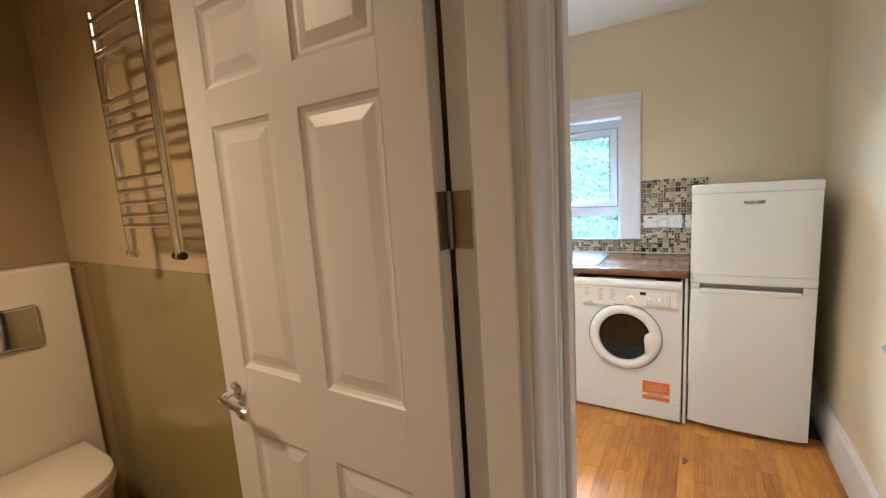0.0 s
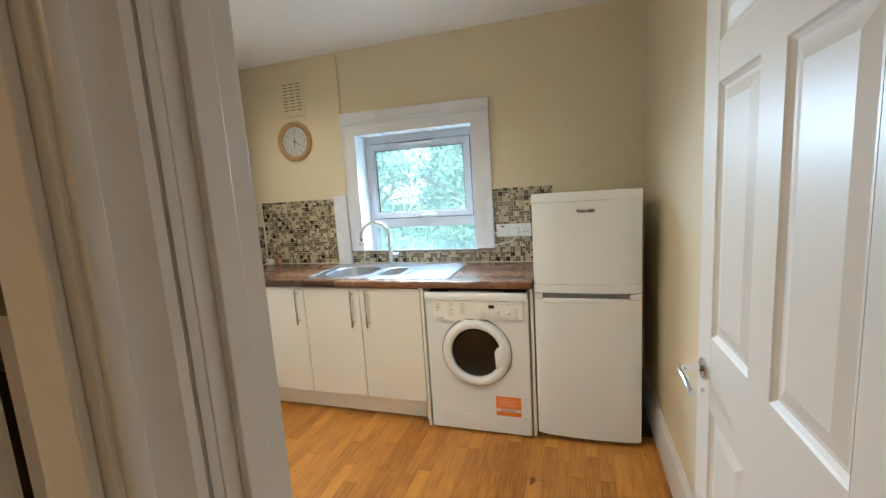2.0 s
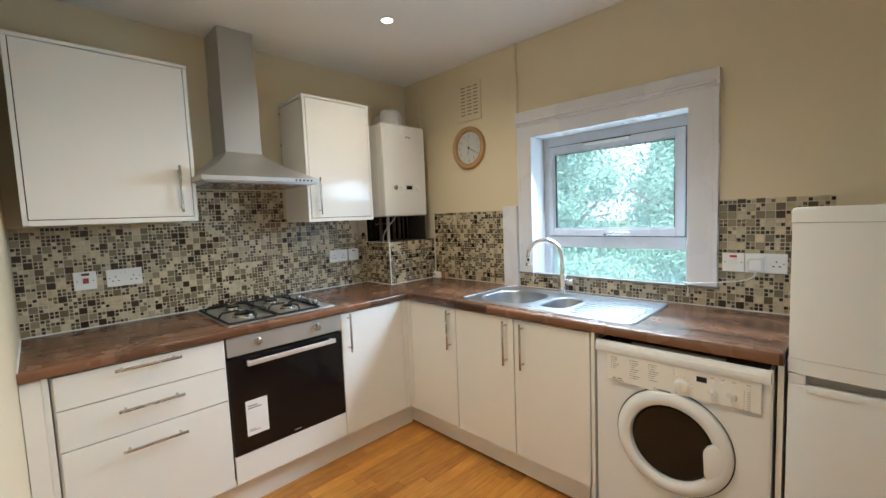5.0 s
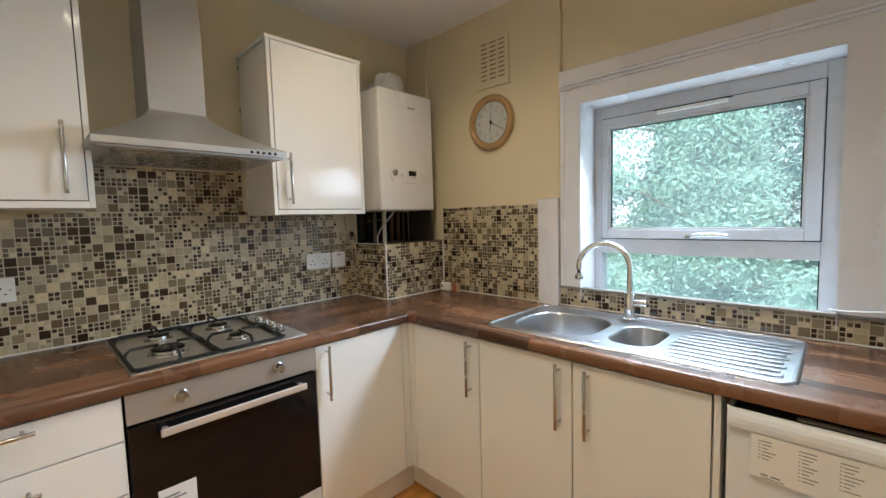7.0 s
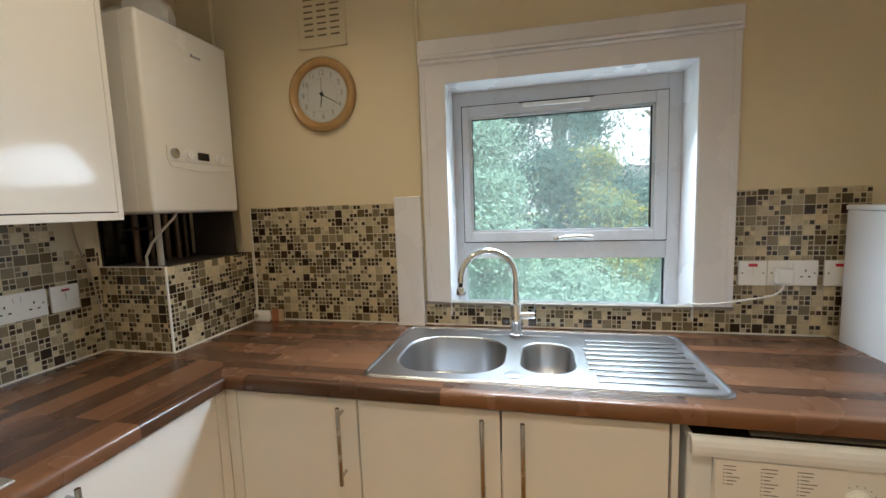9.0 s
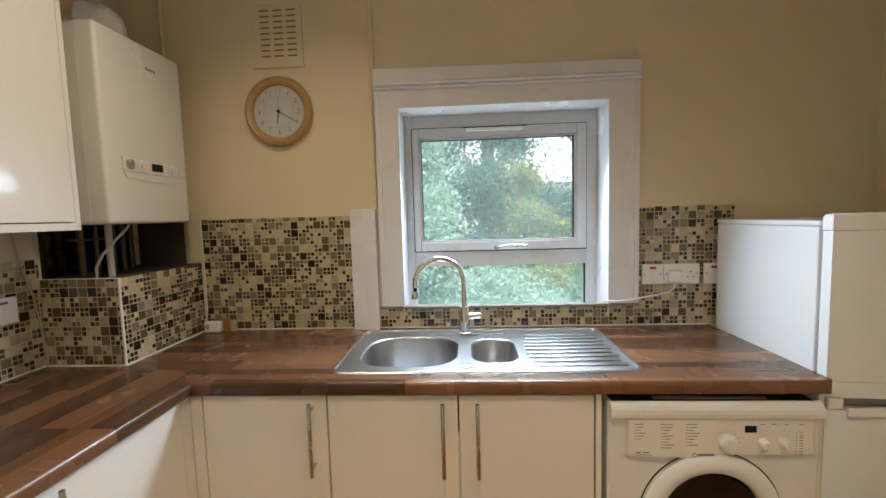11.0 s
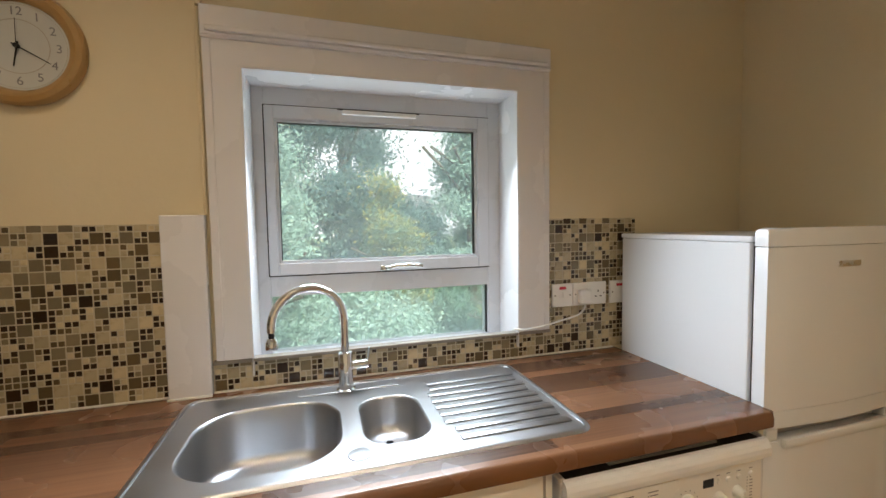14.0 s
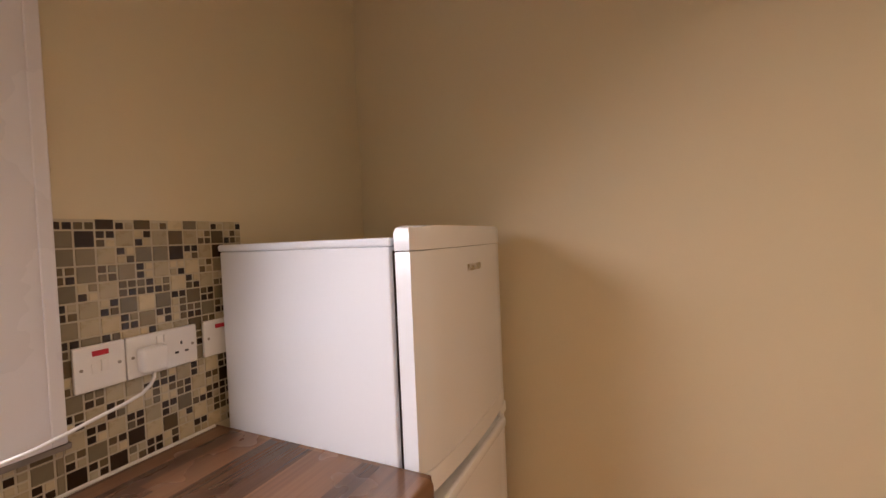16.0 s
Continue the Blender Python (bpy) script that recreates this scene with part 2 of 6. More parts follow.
COPPER = material("dull_copper_pipe", (0.10, 0.07, 0.05), 0.4, 1.0, vary=0.2)
GREY_PIPE = material("grey_plastic_pipe", (0.40, 0.37, 0.32), 0.5)


# ---- builders ----
ORIGIN = {}


def thing(name, at, label, category, group="", rz=0.0):
    """An Empty at a thing's base. Parts are given in world places, or, where rz is given, in places from the base."""
    ob = new(name)
    ob.empty_display_size = 0.05
    ob.location, ob.rotation_euler = at, (0, 0, radians(rz))
    ORIGIN[ob] = Vector((0, 0, 0)) if rz else Vector(at)
    return tagged(ob, label, category, group)


def part(name, bm, mat, parent=None, label="", smooth=False):
    if parent is not None:
        ORIGIN.setdefault(parent, Vector((0, 0, 0)))
        o = ORIGIN[parent]
        bmesh.ops.translate(bm, verts=bm.verts, vec=-o)
    me = bpy.data.meshes.new(name)
    bmesh.ops.recalc_face_normals(bm, faces=bm.faces)
    bm.to_mesh(me)
    bm.free()
    for mt in (mat if isinstance(mat, (list, tuple)) else [mat]):
        me.materials.append(mt)
    if smooth:
        me.shade_smooth()
        me.set_sharp_from_angle(angle=radians(35))
    ob = new(name, me)
    if parent is not None:
        ob.parent = parent
        ORIGIN[ob] = o
    return tagged(ob, label)


def solid(name, bm, mat, label, category, kind="", group="", smooth=False):
    return tagged(part(name, bm, mat, None, "", smooth), label, category, group, kind)


def box(x0, x1, y0, y1, z0, z1, b=0.0, seg=2, bm=None, mi=0):
    """A box, bevelled by b, added to bm."""
    own = bmesh.new()
    bmesh.ops.create_cube(own, size=1)
    for v in own.verts:
        v.co = Vector(((x0 + x1) / 2 + v.co.x * (x1 - x0), (y0 + y1) / 2 + v.co.y * (y1 - y0), (z0 + z1) / 2 + v.co.z * (z1 - z0)))
    if b:
        bmesh.ops.bevel(own, geom=own.edges[:], offset=b, segments=seg, profile=0.5, affect="EDGES")
    for f in own.faces:
        f.material_index = mi
    return join(bm, own)


def join(bm, own):
    if bm is None:
        return own
    me = bpy.data.meshes.new("tmp")
    own.to_mesh(me)
    own.free()
    bm.from_mesh(me)
    bpy.data.meshes.remove(me)
    return bm


def cyl(p, q, r, r2=None, n=20, bm=None, b=0.0, mi=0):
    """A cylinder or cone from p to q."""
    p, q = Vector(p), Vector(q)
    own = bmesh.new()
    d = q - p
    bmesh.ops.create_cone(own, cap_ends=True, segments=n, radius1=r, radius2=r if r2 is None else r2, depth=d.length)
    if b:
        bmesh.ops.bevel(own, geom=[e for e in own.edges if e.calc_face_angle(0) > 1], offset=b, segments=2, profile=0.5, affect="EDGES")
    rot = d.to_track_quat("Z", "Y").to_matrix().to_4x4()
    bmesh.ops.transform(own, matrix=Matrix.Translation((p + q) / 2) @ rot, verts=own.verts)
    for f in own.faces:
        f.material_index = mi
    return join(bm, own)


def tube(points, r, n=12, bm=None, mi=0):
    """A round tube along points."""
    pts = [Vector(p) for p in points]
    own = bmesh.new()
    rings = []
    side = None
    for i, p in enumerate(pts):
        t = (pts[min(i + 1, len(pts) - 1)] - pts[max(i - 1, 0)]).normalized()
        if side is None:
            side = t.orthogonal().normalized()
        side = (side - t * side.dot(t)).normalized()
        up = t.cross(side)
        rings.append([own.verts.new(p + r * (math.cos(a) * side + math.sin(a) * up)) for a in [2 * math.pi * k / n for k in range(n)]])
    for a, c in zip(rings, rings[1:]):
        for k in range(n):
            own.faces.new((a[k], a[(k + 1) % n], c[(k + 1) % n], c[k]))
    own.faces.new(rings[0][::-1])
    own.faces.new(rings[-1])
    for f in own.faces:
        f.material_index = mi
    return join(bm, own)


def lathe(profile, centre, axis=(0, 0, 1), n=40, bm=None, mi=0):
    """Turns a list of (radius, height) about an axis through centre."""
    own = bmesh.new()
    rot = Vector(axis).to_track_quat("Z", "Y").to_matrix()
    c = Vector(centre)
    rings = []
    for r, h in profile:
        rings.append([own.verts.new(c + rot @ Vector((max(r, 1e-5) * math.cos(2 * math.pi * k / n), max(r, 1e-5) * math.sin(2 * math.pi * k / n), h))) for k in range(n)])
    for a, b in zip(rings, rings[1:]):
        for k in range(n):
            own.faces.new((a[k], a[(k + 1) % n], b[(k + 1) % n], b[k]))
    bmesh.ops.remove_doubles(own, verts=own.verts, dist=2e-5)
    for f in own.faces:
        f.material_index = mi
    return join(bm, own)


def rounded(w, h, r, n=6):
    """The outline of a rounded rectangle about (0, 0)."""
    out = []
    for cx, cy, a0 in ((w / 2 - r, h / 2 - r, 0), (-w / 2 + r, h / 2 - r, 90), (-w / 2 + r, -h / 2 + r, 180), (w / 2 - r, -h / 2 + r, 270)):
        out += [(cx + r * math.cos(radians(a0 + 90 * k / n)), cy + r * math.sin(radians(a0 + 90 * k / n))) for k in range(n + 1)]
    return out


def extrude(outline, place, depth, bm=None, mi=0, b=0.0):
    """A closed outline of (u, v), laid by place(u, v, d) at d from 0 to depth."""
    own = bmesh.new()
    lo = [own.verts.new(place(u, v, 0)) for u, v in outline]
    hi = [own.verts.new(place(u, v, depth)) for u, v in outline]
    own.faces.new(lo[::-1])
    top = own.faces.new(hi)
    n = len(outline)
    for k in range(n):
        own.faces.new((lo[k], lo[(k + 1) % n], hi[(k + 1) % n], hi[k]))
    if b:
        bmesh.ops.bevel(own, geom=list(top.edges), offset=b, segments=2, profile=0.5, affect="EDGES")
    for f in own.faces:
        f.material_index = mi
    return join(bm, own)


# ---- the room ----
NY, WX, EX, SY = 3.078, -2.598, 0.55, 0.735      # inner faces of the kitchen's walls
OX0, OX1, OZ0, OZ1 = -1.39, -0.51, 0.955, 1.862  # window opening
DX0, DX1, DZ = -0.270, 0.470, 1.99               # kitchen doorway
HX = -0.295                                      # hall's west face
HY0, HY1 = -0.20, 0.535                          # bathroom doorway
BWX, BNY = -2.598, 0.635                          # bathroom's west and north faces


def room():
    bm = box(WX - 0.3, OX0, NY, NY + 0.30, 0, 2.7)
    box(OX1, EX + 0.3, NY, NY + 0.30, 0, 2.7, bm=bm)
    box(OX0, OX1, NY, NY + 0.30, 0, OZ0 - 0.02, bm=bm)
    box(OX0, OX1, NY, NY + 0.30, OZ1, 2.7, bm=bm)
    solid("wall_north", bm, CREAM, "cream painted plaster wall round the kitchen window", "wall", "structure")
    solid("wall_west", box(WX - 0.2, WX, BNY, NY, 0, 2.7), CREAM, "cream painted wall behind the hob and wall cabinets", "wall", "structure")
    solid("wall_east", box(EX, EX + 0.2, -1.6, NY, 0, 2.7), CREAM, "plain cream painted wall beside the fridge freezer", "wall", "structure")
    bm = box(WX, DX0 - 0.03, BNY, SY, 0, 2.7)
    box(DX1 + 0.03, EX, BNY, SY, 0, 2.7, bm=bm)
    box(DX0 - 0.03, DX1 + 0.03, BNY, SY, DZ + 0.03, 2.7, bm=bm)
    solid("wall_south", bm, CREAM, "cream painted wall with the kitchen doorway", "wall", "structure")
    bm = box(-0.42, HX, HY1 + 0.03, BNY, 0, 2.7)
    box(-0.42, HX, -1.6, HY0 - 0.03, 0, 2.7, bm=bm)
    box(-0.42, HX, HY0 - 0.03, HY1 + 0.03, DZ + 0.03, 2.7, bm=bm)
    solid("wall_hall", bm, CREAM, "painted wall between hall and bathroom", "wall", "structure")
    solid("wall_hall_end", box(-0.42, EX + 0.2, -1.8, -1.6, 0, 2.7), CREAM, "painted wall at the end of the hall", "wall", "structure")
    solid("wall_bathroom_south", box(BWX, -0.42, -1.3, -1.1, 0, 2.7), BATH_UPPER, "tan painted bathroom wall", "wall", "structure")
    solid("wall_bathroom_west", box(BWX - 0.2, BWX, -1.3, BNY, 0, 2.7), BATH_BROWN, "brown painted bathroom wall above the boxed cistern", "wall", "structure")
    solid("ceiling", box(WX - 0.3, EX + 0.3, SY, NY, CEIL, CEIL + 0.2), CEILING, "white painted kitchen ceiling with recessed downlights", "ceiling", "structure")
    solid("ceiling_hall", box(BWX - 0.2, EX + 0.2, -1.8, BNY, 2.40, 2.6), CEILING, "white painted ceiling over hall and bathroom", "ceiling", "structure")
    # unseen slab, added to stop sun and sky leaking in above the ceilings
    solid("roof_cover", box(WX - 0.3, EX + 0.3, -1.8, NY + 0.3, 2.7, 2.8), CEILING, "plain unseen slab over the flat, added to keep outdoor light out", "roof", "structure")
    solid("floor_base", box(WX, EX, -1.6, NY, -0.08, -0.012), DARK, "dark floor boards under the oak strips", "floor", "structure")


def profile_strip(name, outline, a, b, up, out, label, mat=None):
    """A moulding: outline of (width, depth) swept from a to b; width runs along up, depth along out."""
    a, b, up, out = Vector(a), Vector(b), Vector(up), Vector(out)
    bm = bmesh.new()
    lo = [bm.verts.new(a + up * u + out * d) for u, d in outline]
    hi = [bm.verts.new(b + up * u + out * d) for u, d in outline]
    n = len(outline)
    for k in range(n):
        bm.faces.new((lo[k], lo[(k + 1) % n], hi[(k + 1) % n], hi[k]))
    bm.faces.new(lo[::-1])
    bm.faces.new(hi)
    return solid(name, bm, mat or GLOSS, label, "trim", "structure", smooth=True)


ARCH = [(0, 0), (0, 0.012), (0.006, 0.016), (0.016, 0.016), (0.020, 0.012), (0.034, 0.014), (0.044, 0.020), (0.052, 0.026), (0.064, 0.026), (0.068, 0.022), (0.068, 0)]
ARCHN = [(u * 0.62, d * 0.8) for u, d in ARCH]
SKIRT = [(0, 0), (0, 0.020), (0.155, 0.020), (0.168, 0.016), (0.176, 0.017), (0.186, 0.011), (0.205, 0.006), (0.205, 0)]


def doorway_trim():
    bm = box(DX0 - 0.03, DX0, BNY - 0.004, SY + 0.004, 0, DZ + 0.03, 0.002)
    box(DX1, DX1 + 0.03, BNY - 0.004, SY + 0.004, 0, DZ + 0.03, 0.002, bm=bm)
    box(DX0, DX1, BNY - 0.004, SY + 0.004, DZ, DZ + 0.03, 0.002, bm=bm)
    box(DX0, DX0 + 0.012, BNY + 0.02, SY - 0.042, 0, DZ, 0.002, bm=bm)
    solid("door_frame_1", bm, GLOSS, "white gloss painted kitchen door frame with stops", "door frame", "structure")
    bm = box(-0.424, HX + 0.004, HY1, HY1 + 0.03, 0, DZ + 0.03, 0.002)
    box(-0.424, HX + 0.004, HY0 - 0.03, HY0, 0, DZ + 0.03, 0.002, bm=bm)
    box(-0.424, HX + 0.004, HY0, HY1, DZ, DZ + 0.03, 0.002, bm=bm)
    box(-0.375, HX - 0.012, HY1 - 0.012, HY1, 0, DZ, 0.003, bm=bm)
    solid("door_frame_2", bm, GLOSS, "white gloss painted bathroom door frame with stops", "door frame", "structure")
    # moulded architraves meeting at the hall corner
    profile_strip("architrave", ARCH, (HX + 0.004, HY1 + 0.006, 0), (HX + 0.004, HY1 + 0.006, DZ + 0.07), (0, 1, 0), (1, 0, 0), "white moulded architrave of the bathroom doorway")
    profile_strip("architrave", ARCH, (HX + 0.004, HY0 - 0.006, 0), (HX + 0.004, HY0 - 0.006, DZ + 0.07), (0, -1, 0), (1, 0, 0), "white moulded architrave of the bathroom doorway")
    profile_strip("architrave", ARCHN, (DX0 - 0.002, BNY - 0.004, 0), (DX0 - 0.002, BNY - 0.004, DZ + 0.05), (-0.3, 0, 0), (0, -1, 0), "narrow white architrave of the kitchen doorway")
    profile_strip("architrave", ARCH, (DX1 + 0.006, BNY - 0.004, 0), (DX1 + 0.006, BNY - 0.004, DZ + 0.07), (1, 0, 0), (0, -1, 0), "white moulded architrave of the kitchen doorway")
    profile_strip("architrave", ARCH, (DX0, BNY - 0.004, DZ + 0.006), (DX1 + 0.07, BNY - 0.004, DZ + 0.006), (0, 0, 1), (0, -1, 0), "white moulded architrave over the kitchen doorway")
    profile_strip("baseboard", SKIRT, (EX, SY, 0), (EX, NY, 0), (0, 0, 1), (-1, 0, 0), "white moulded skirting board below the cream wall")
    profile_strip("baseboard", SKIRT, (EX, -1.6, 0), (EX, BNY - 0.004, 0), (0, 0, 1), (-1, 0, 0), "white moulded skirting board in the hall")


def panel_door(name, at, rz, label, rev):
    """A moulded six-panel door hung at its local origin; its leaf runs along local x and shows its +y face."""
    t = thing(name, at, label, "door", rz=rz)
    W, H, D = 0.711, 1.975, 0.038
    f = D - 0.009
    x0 = 0.0055
    tagged(part("door_core", box(x0, x0 + W, 0, f, 0.008, H), GLOSS, t))
    cols = [(x0 + 0.100, x0 + 0.311), (x0 + 0.400, x0 + 0.611)]
    rows = [(0.20, 0.846), (1.020, 1.62), (1.705, 1.885)] if rev else [(0.20, 0.862), (1.043, 1.62), (1.705, 1.885)]
    for a, b in ((x0, cols[0][0]), (cols[1][1], x0 + W)):
        part("door_stile", box(a, b, f, D, 0.008, H, 0.0015, 1), GLOSS, t)
    zs = [0.008] + [z for r in rows for z in r] + [H]
    for k in range(0, 8, 2):
        part("door_rail", box(cols[0][0], cols[1][1], f, D - 0.0002, zs[k], zs[k + 1]), GLOSS, t)
    for z0, z1 in rows:
        part("door_muntin", box(cols[0][1], cols[1][0], f, D - 0.0002, z0, z1), GLOSS, t)
    for z0, z1 in rows:
        for a, b in cols:
            bm = bmesh.new()
            prev = None
            for inset, y in ((0, D - 0.0002), (0.004, D - 0.004), (0.012, f + 0.0005), (0.020, f + 0.0005), (0.042, D - 0.003), (0.046, D - 0.002)):
                loop = [bm.verts.new((u, y, v)) for u, v in ((a + inset, z0 + inset), (b - inset, z0 + inset), (b - inset, z1 - inset), (a + inset, z1 - inset))]
                if prev:
                    for k in range(4):
                        bm.faces.new((prev[k], prev[(k + 1) % 4], loop[(k + 1) % 4], loop[k]))
                prev = loop
            bm.faces.new(prev)
            part("door_panel", bm, GLOSS, t, "raised and fielded door panel")
    # lever handle
    hx, hz = x0 + 0.652, 0.95
    h = part("door_handle", cyl((hx, D, hz), (hx, D + 0.008, hz), 0.026, n=32, b=0.002), CHROME, t, "chrome lever handle on a round rose", smooth=True)
    part("lever", tube([(hx, D + 0.006, hz), (hx, D + 0.040, hz), (hx - 0.004, D + 0.050, hz), (hx - 0.012, D + 0.056, hz), (hx - 0.03, D + 0.058, hz - 0.001), (hx - 0.085, D + 0.056, hz - 0.006), (hx - 0.112, D + 0.054, hz - 0.014)], 0.009), CHROME, h, smooth=True)
    part("keyhole_rose", cyl((hx, D, hz - 0.058), (hx, D + 0.006, hz - 0.058), 0.024 if rev else 0.006, n=28, b=0.0015), CHROME, t, smooth=True)
    # butt hinges, one leaf on the door edge, one on the frame
    for z in (0.25, 1.385 if rev else 1.397, 1.80):
        hg = part("hinge", cyl((-0.0005, 0.0045, z - 0.05), (-0.0005, 0.0045, z + 0.05), 0.0055, n=14), BRASS_OLD, t, "tarnished steel butt hinge", smooth=True)
        part("hinge_leaf", box(0.0035, 0.0056, 0.003, D - 0.003, z - 0.05, z + 0.05, 0.0006, 1), BRASS_OLD, hg)
        part("hinge_leaf", box(-0.040, -0.0055, -0.0045, -0.0025 + 0.003, z - 0.05, z + 0.05, 0.0004, 1), BRASS_OLD, hg)
        for k in range(4):
            dz = z - 0.036 + 0.024 * k
            part("screw", cyl((0.0036, 0.013 + 0.012 * (k % 2), dz), (0.0028, 0.013 + 0.012 * (k % 2), dz), 0.0035, n=10), BRASS_OLD, hg)
            part("screw", cyl((-0.014 - 0.014 * (k % 2), 0.0004, dz), (-0.014 - 0.014 * (k % 2), 0.0014, dz), 0.0035, n=10), BRASS_OLD, hg)
    return t


def window():
    F0, F1 = 3.215, 3.285
    a, b = OX0, OX1
    w = tagged(new("window_1"), "white upvc window with a top-hung sash over a fixed pane", "window", kind="structure")
    w.location = (-0.95, 3.25, OZ0)
    ORIGIN[w] = Vector(w.location)
    outer = box(a, a + 0.040, F0, F1, OZ0, OZ1, 0.003)
    box(b - 0.052, b, F0, F1, OZ0, OZ1, 0.003, bm=outer)
    box(a + 0.040, b - 0.052, F0, F1, 1.800, OZ1, 0.003, bm=outer)
    box(a + 0.040, b - 0.052, F0, F1, 1.165, 1.236, 0.003, bm=outer)
    box(a + 0.040, b - 0.052, F0, F1, OZ0, OZ0 + 0.016, 0.003, bm=outer)
    part("window_frame", outer, UPVC, w)
    s0, s1 = a + 0.041, b - 0.053
    sash = box(s0, s0 + 0.030, F0 - 0.014, F1 - 0.02, 1.237, 1.799, 0.004)
    box(s1 - 0.044, s1, F0 - 0.014, F1 - 0.02, 1.237, 1.799, 0.004, bm=sash)
    box(s0 + 0.030, s1 - 0.044, F0 - 0.014, F1 - 0.02, 1.756, 1.799, 0.004, bm=sash)
    box(s0 + 0.030, s1 - 0.044, F0 - 0.014, F1 - 0.02, 1.237, 1.278, 0.004, bm=sash)
    part("sash", sash, UPVC, w, "top-hung opening sash")
    g0, g1 = s0 + 0.030, s1 - 0.044
    bead = bmesh.new()
    for x0, x1, z0, z1 in ((g0, g0 + 0.008, 1.278, 1.756), (g1 - 0.008, g1, 1.278, 1.756), (g0 + 0.008, g1 - 0.008, 1.278, 1.286), (g0 + 0.008, g1 - 0.008, 1.748, 1.756)):
        box(x0, x1, 3.214, 3.232, z0, z1, 0.002, bm=bead)
    part("glazing_bead", bead, UPVC, w)
    gask = bmesh.new()
    for x0, x1, z0, z1 in ((g0 + 0.008, g0 + 0.0105, 1.286, 1.748), (g1 - 0.0125, g1 - 0.008, 1.286, 1.748), (g0 + 0.0105, g1 - 0.0125, 1.7455, 1.748)):
        box(x0, x1, 3.222, 3.236, z0, z1, bm=gask)
    box(b - 0.056, b - 0.052, 3.232, 3.245, OZ0 + 0.017, 1.165, bm=gask)
    for x0, x1, z0, z1 in ((s0 - 0.0045, s0 - 0.0005, 1.233, 1.803), (s1 + 0.0005, s1 + 0.004, 1.233, 1.803), (s0, s1, 1.2325, 1.236), (s0, s1, 1.8005, 1.8035)):
        box(x0, x1, F0 - 0.0015, F0 + 0.002, z0, z1, bm=gask)
    part("gasket", gask, BLACKMAT, w, "black rubber glazing gasket")
    p = part("pane", box(g0 + 0.008, g1 - 0.008, 3.238, 3.242, 1.286, 1.748), PANE, w)
    q = part("pane", box(a + 0.040, b - 0.052, 3.246, 3.250, OZ0 + 0.016, 1.165), PANE_MISTY, w, "misted lower pane")
    p.visible_shadow = q.visible_shadow = False
    v = part("trickle_vent", box(-1.10, -0.845, F0 - 0.032, F0 - 0.0145, 1.778, 1.792, 0.003), PLASTIC, w, "slim white trickle vent cover")
    part("vent_slot", box(-1.115, -0.83, F0 - 0.0155, F0 - 0.0142, 1.794, 1.798), DARK, v)
    h = part("window_handle", box(-0.985, -0.945, F0 - 0.034, F0 - 0.0145, 1.239, 1.259, 0.006), BRUSHED, w, "chrome curved casement handle", smooth=True)
    part("lever", tube([(-0.962, F0 - 0.036, 1.250), (-0.93, F0 - 0.050, 1.258), (-0.88, F0 - 0.050, 1.259), (-0.835, F0 - 0.038, 1.254)], 0.0075), CHROME, h, smooth=True)
    part("keyhole", cyl((-0.965, F0 - 0.0345, 1.248), (-0.965, F0 - 0.036, 1.248), 0.004, n=10), INK, h)
    # painted timber surround
    for x0, x1, u in ((-1.485, OX0, 1), (OX1, -0.390, -1)):
        bm = box(x0, x1, 3.056, NY, 1.011, OZ1 + 0.07, 0)
        e0, e1 = (x0, x0 + 0.022) if u > 0 else (x1 - 0.022, x1)
        box(e0, e1, 3.0515, 3.0556, 1.012, OZ1 + 0.0695, 0.002, bm=bm)
        part("window_casing", bm, WINDOW_GLOSS, w, "white gloss painted timber casing")
    bm = box(OX0, OX1, 3.056, NY, OZ1, OZ1 + 0.07)
    top = box(-1.488, -0.387, 3.046, NY, OZ1 + 0.0705, 2.022, 0.004)
    box(-1.482, -0.393, 3.040, 3.0458, OZ1 + 0.074, OZ1 + 0.082, 0.0025, bm=top)
    box(-1.474, -0.401, 3.033, 3.0458, OZ1 + 0.084, OZ1 + 0.100, 0.006, 4, bm=top)
    for v in top.verts:     # the board was cut a little lower at its east end
        v.co.z -= 0.012 * (v.co.x + 1.488) / 1.101 * (v.co.z - 1.93) / 0.092
    join(bm, top)
    part("window_head", bm, WINDOW_GLOSS, w, "white painted head board with a moulded bead")
    part("window_strip", box(-1.612, -1.499, 3.052, NY, 0.912, 1.438, 0.004), WINDOW_GLOSS, w, "white painted board beside the casing")
    liner = box(OX0, OX0 + 0.004, NY - 0.02, 3.2148, OZ0, OZ1)
    box(OX1 - 0.004, OX1, NY - 0.02, 3.2148, OZ0, OZ1, bm=liner)
    box(OX0 + 0.004, OX1 - 0.004, NY - 0.02, 3.2148, OZ1 - 0.004, OZ1, bm=liner)
    part("window_reveal", liner, WINDOW_GLOSS, w)
    part("window_sill", box(OX0 + 0.004, OX1 - 0.004, 3.0905, 3.2148, OZ0 - 0.019, OZ0, 0.002), WINDOW_GLOSS, w, "white painted inner sill")
    sb = box(OX0 + 0.001, OX1 - 0.001, NY + 0.0005, 3.0900, OZ0 - 0.019, 0.9975)
    box(-1.496, -0.382, 3.058, 3.0915, 0.9980, 1.0090, 0.002, bm=sb)
    part("sill_upstand", sb, material("grey_brown_sill_edge", (0.27, 0.24, 0.21), 0.5, vary=0.25, scale=30), w, "thin grey-brown strip over the low tiles")


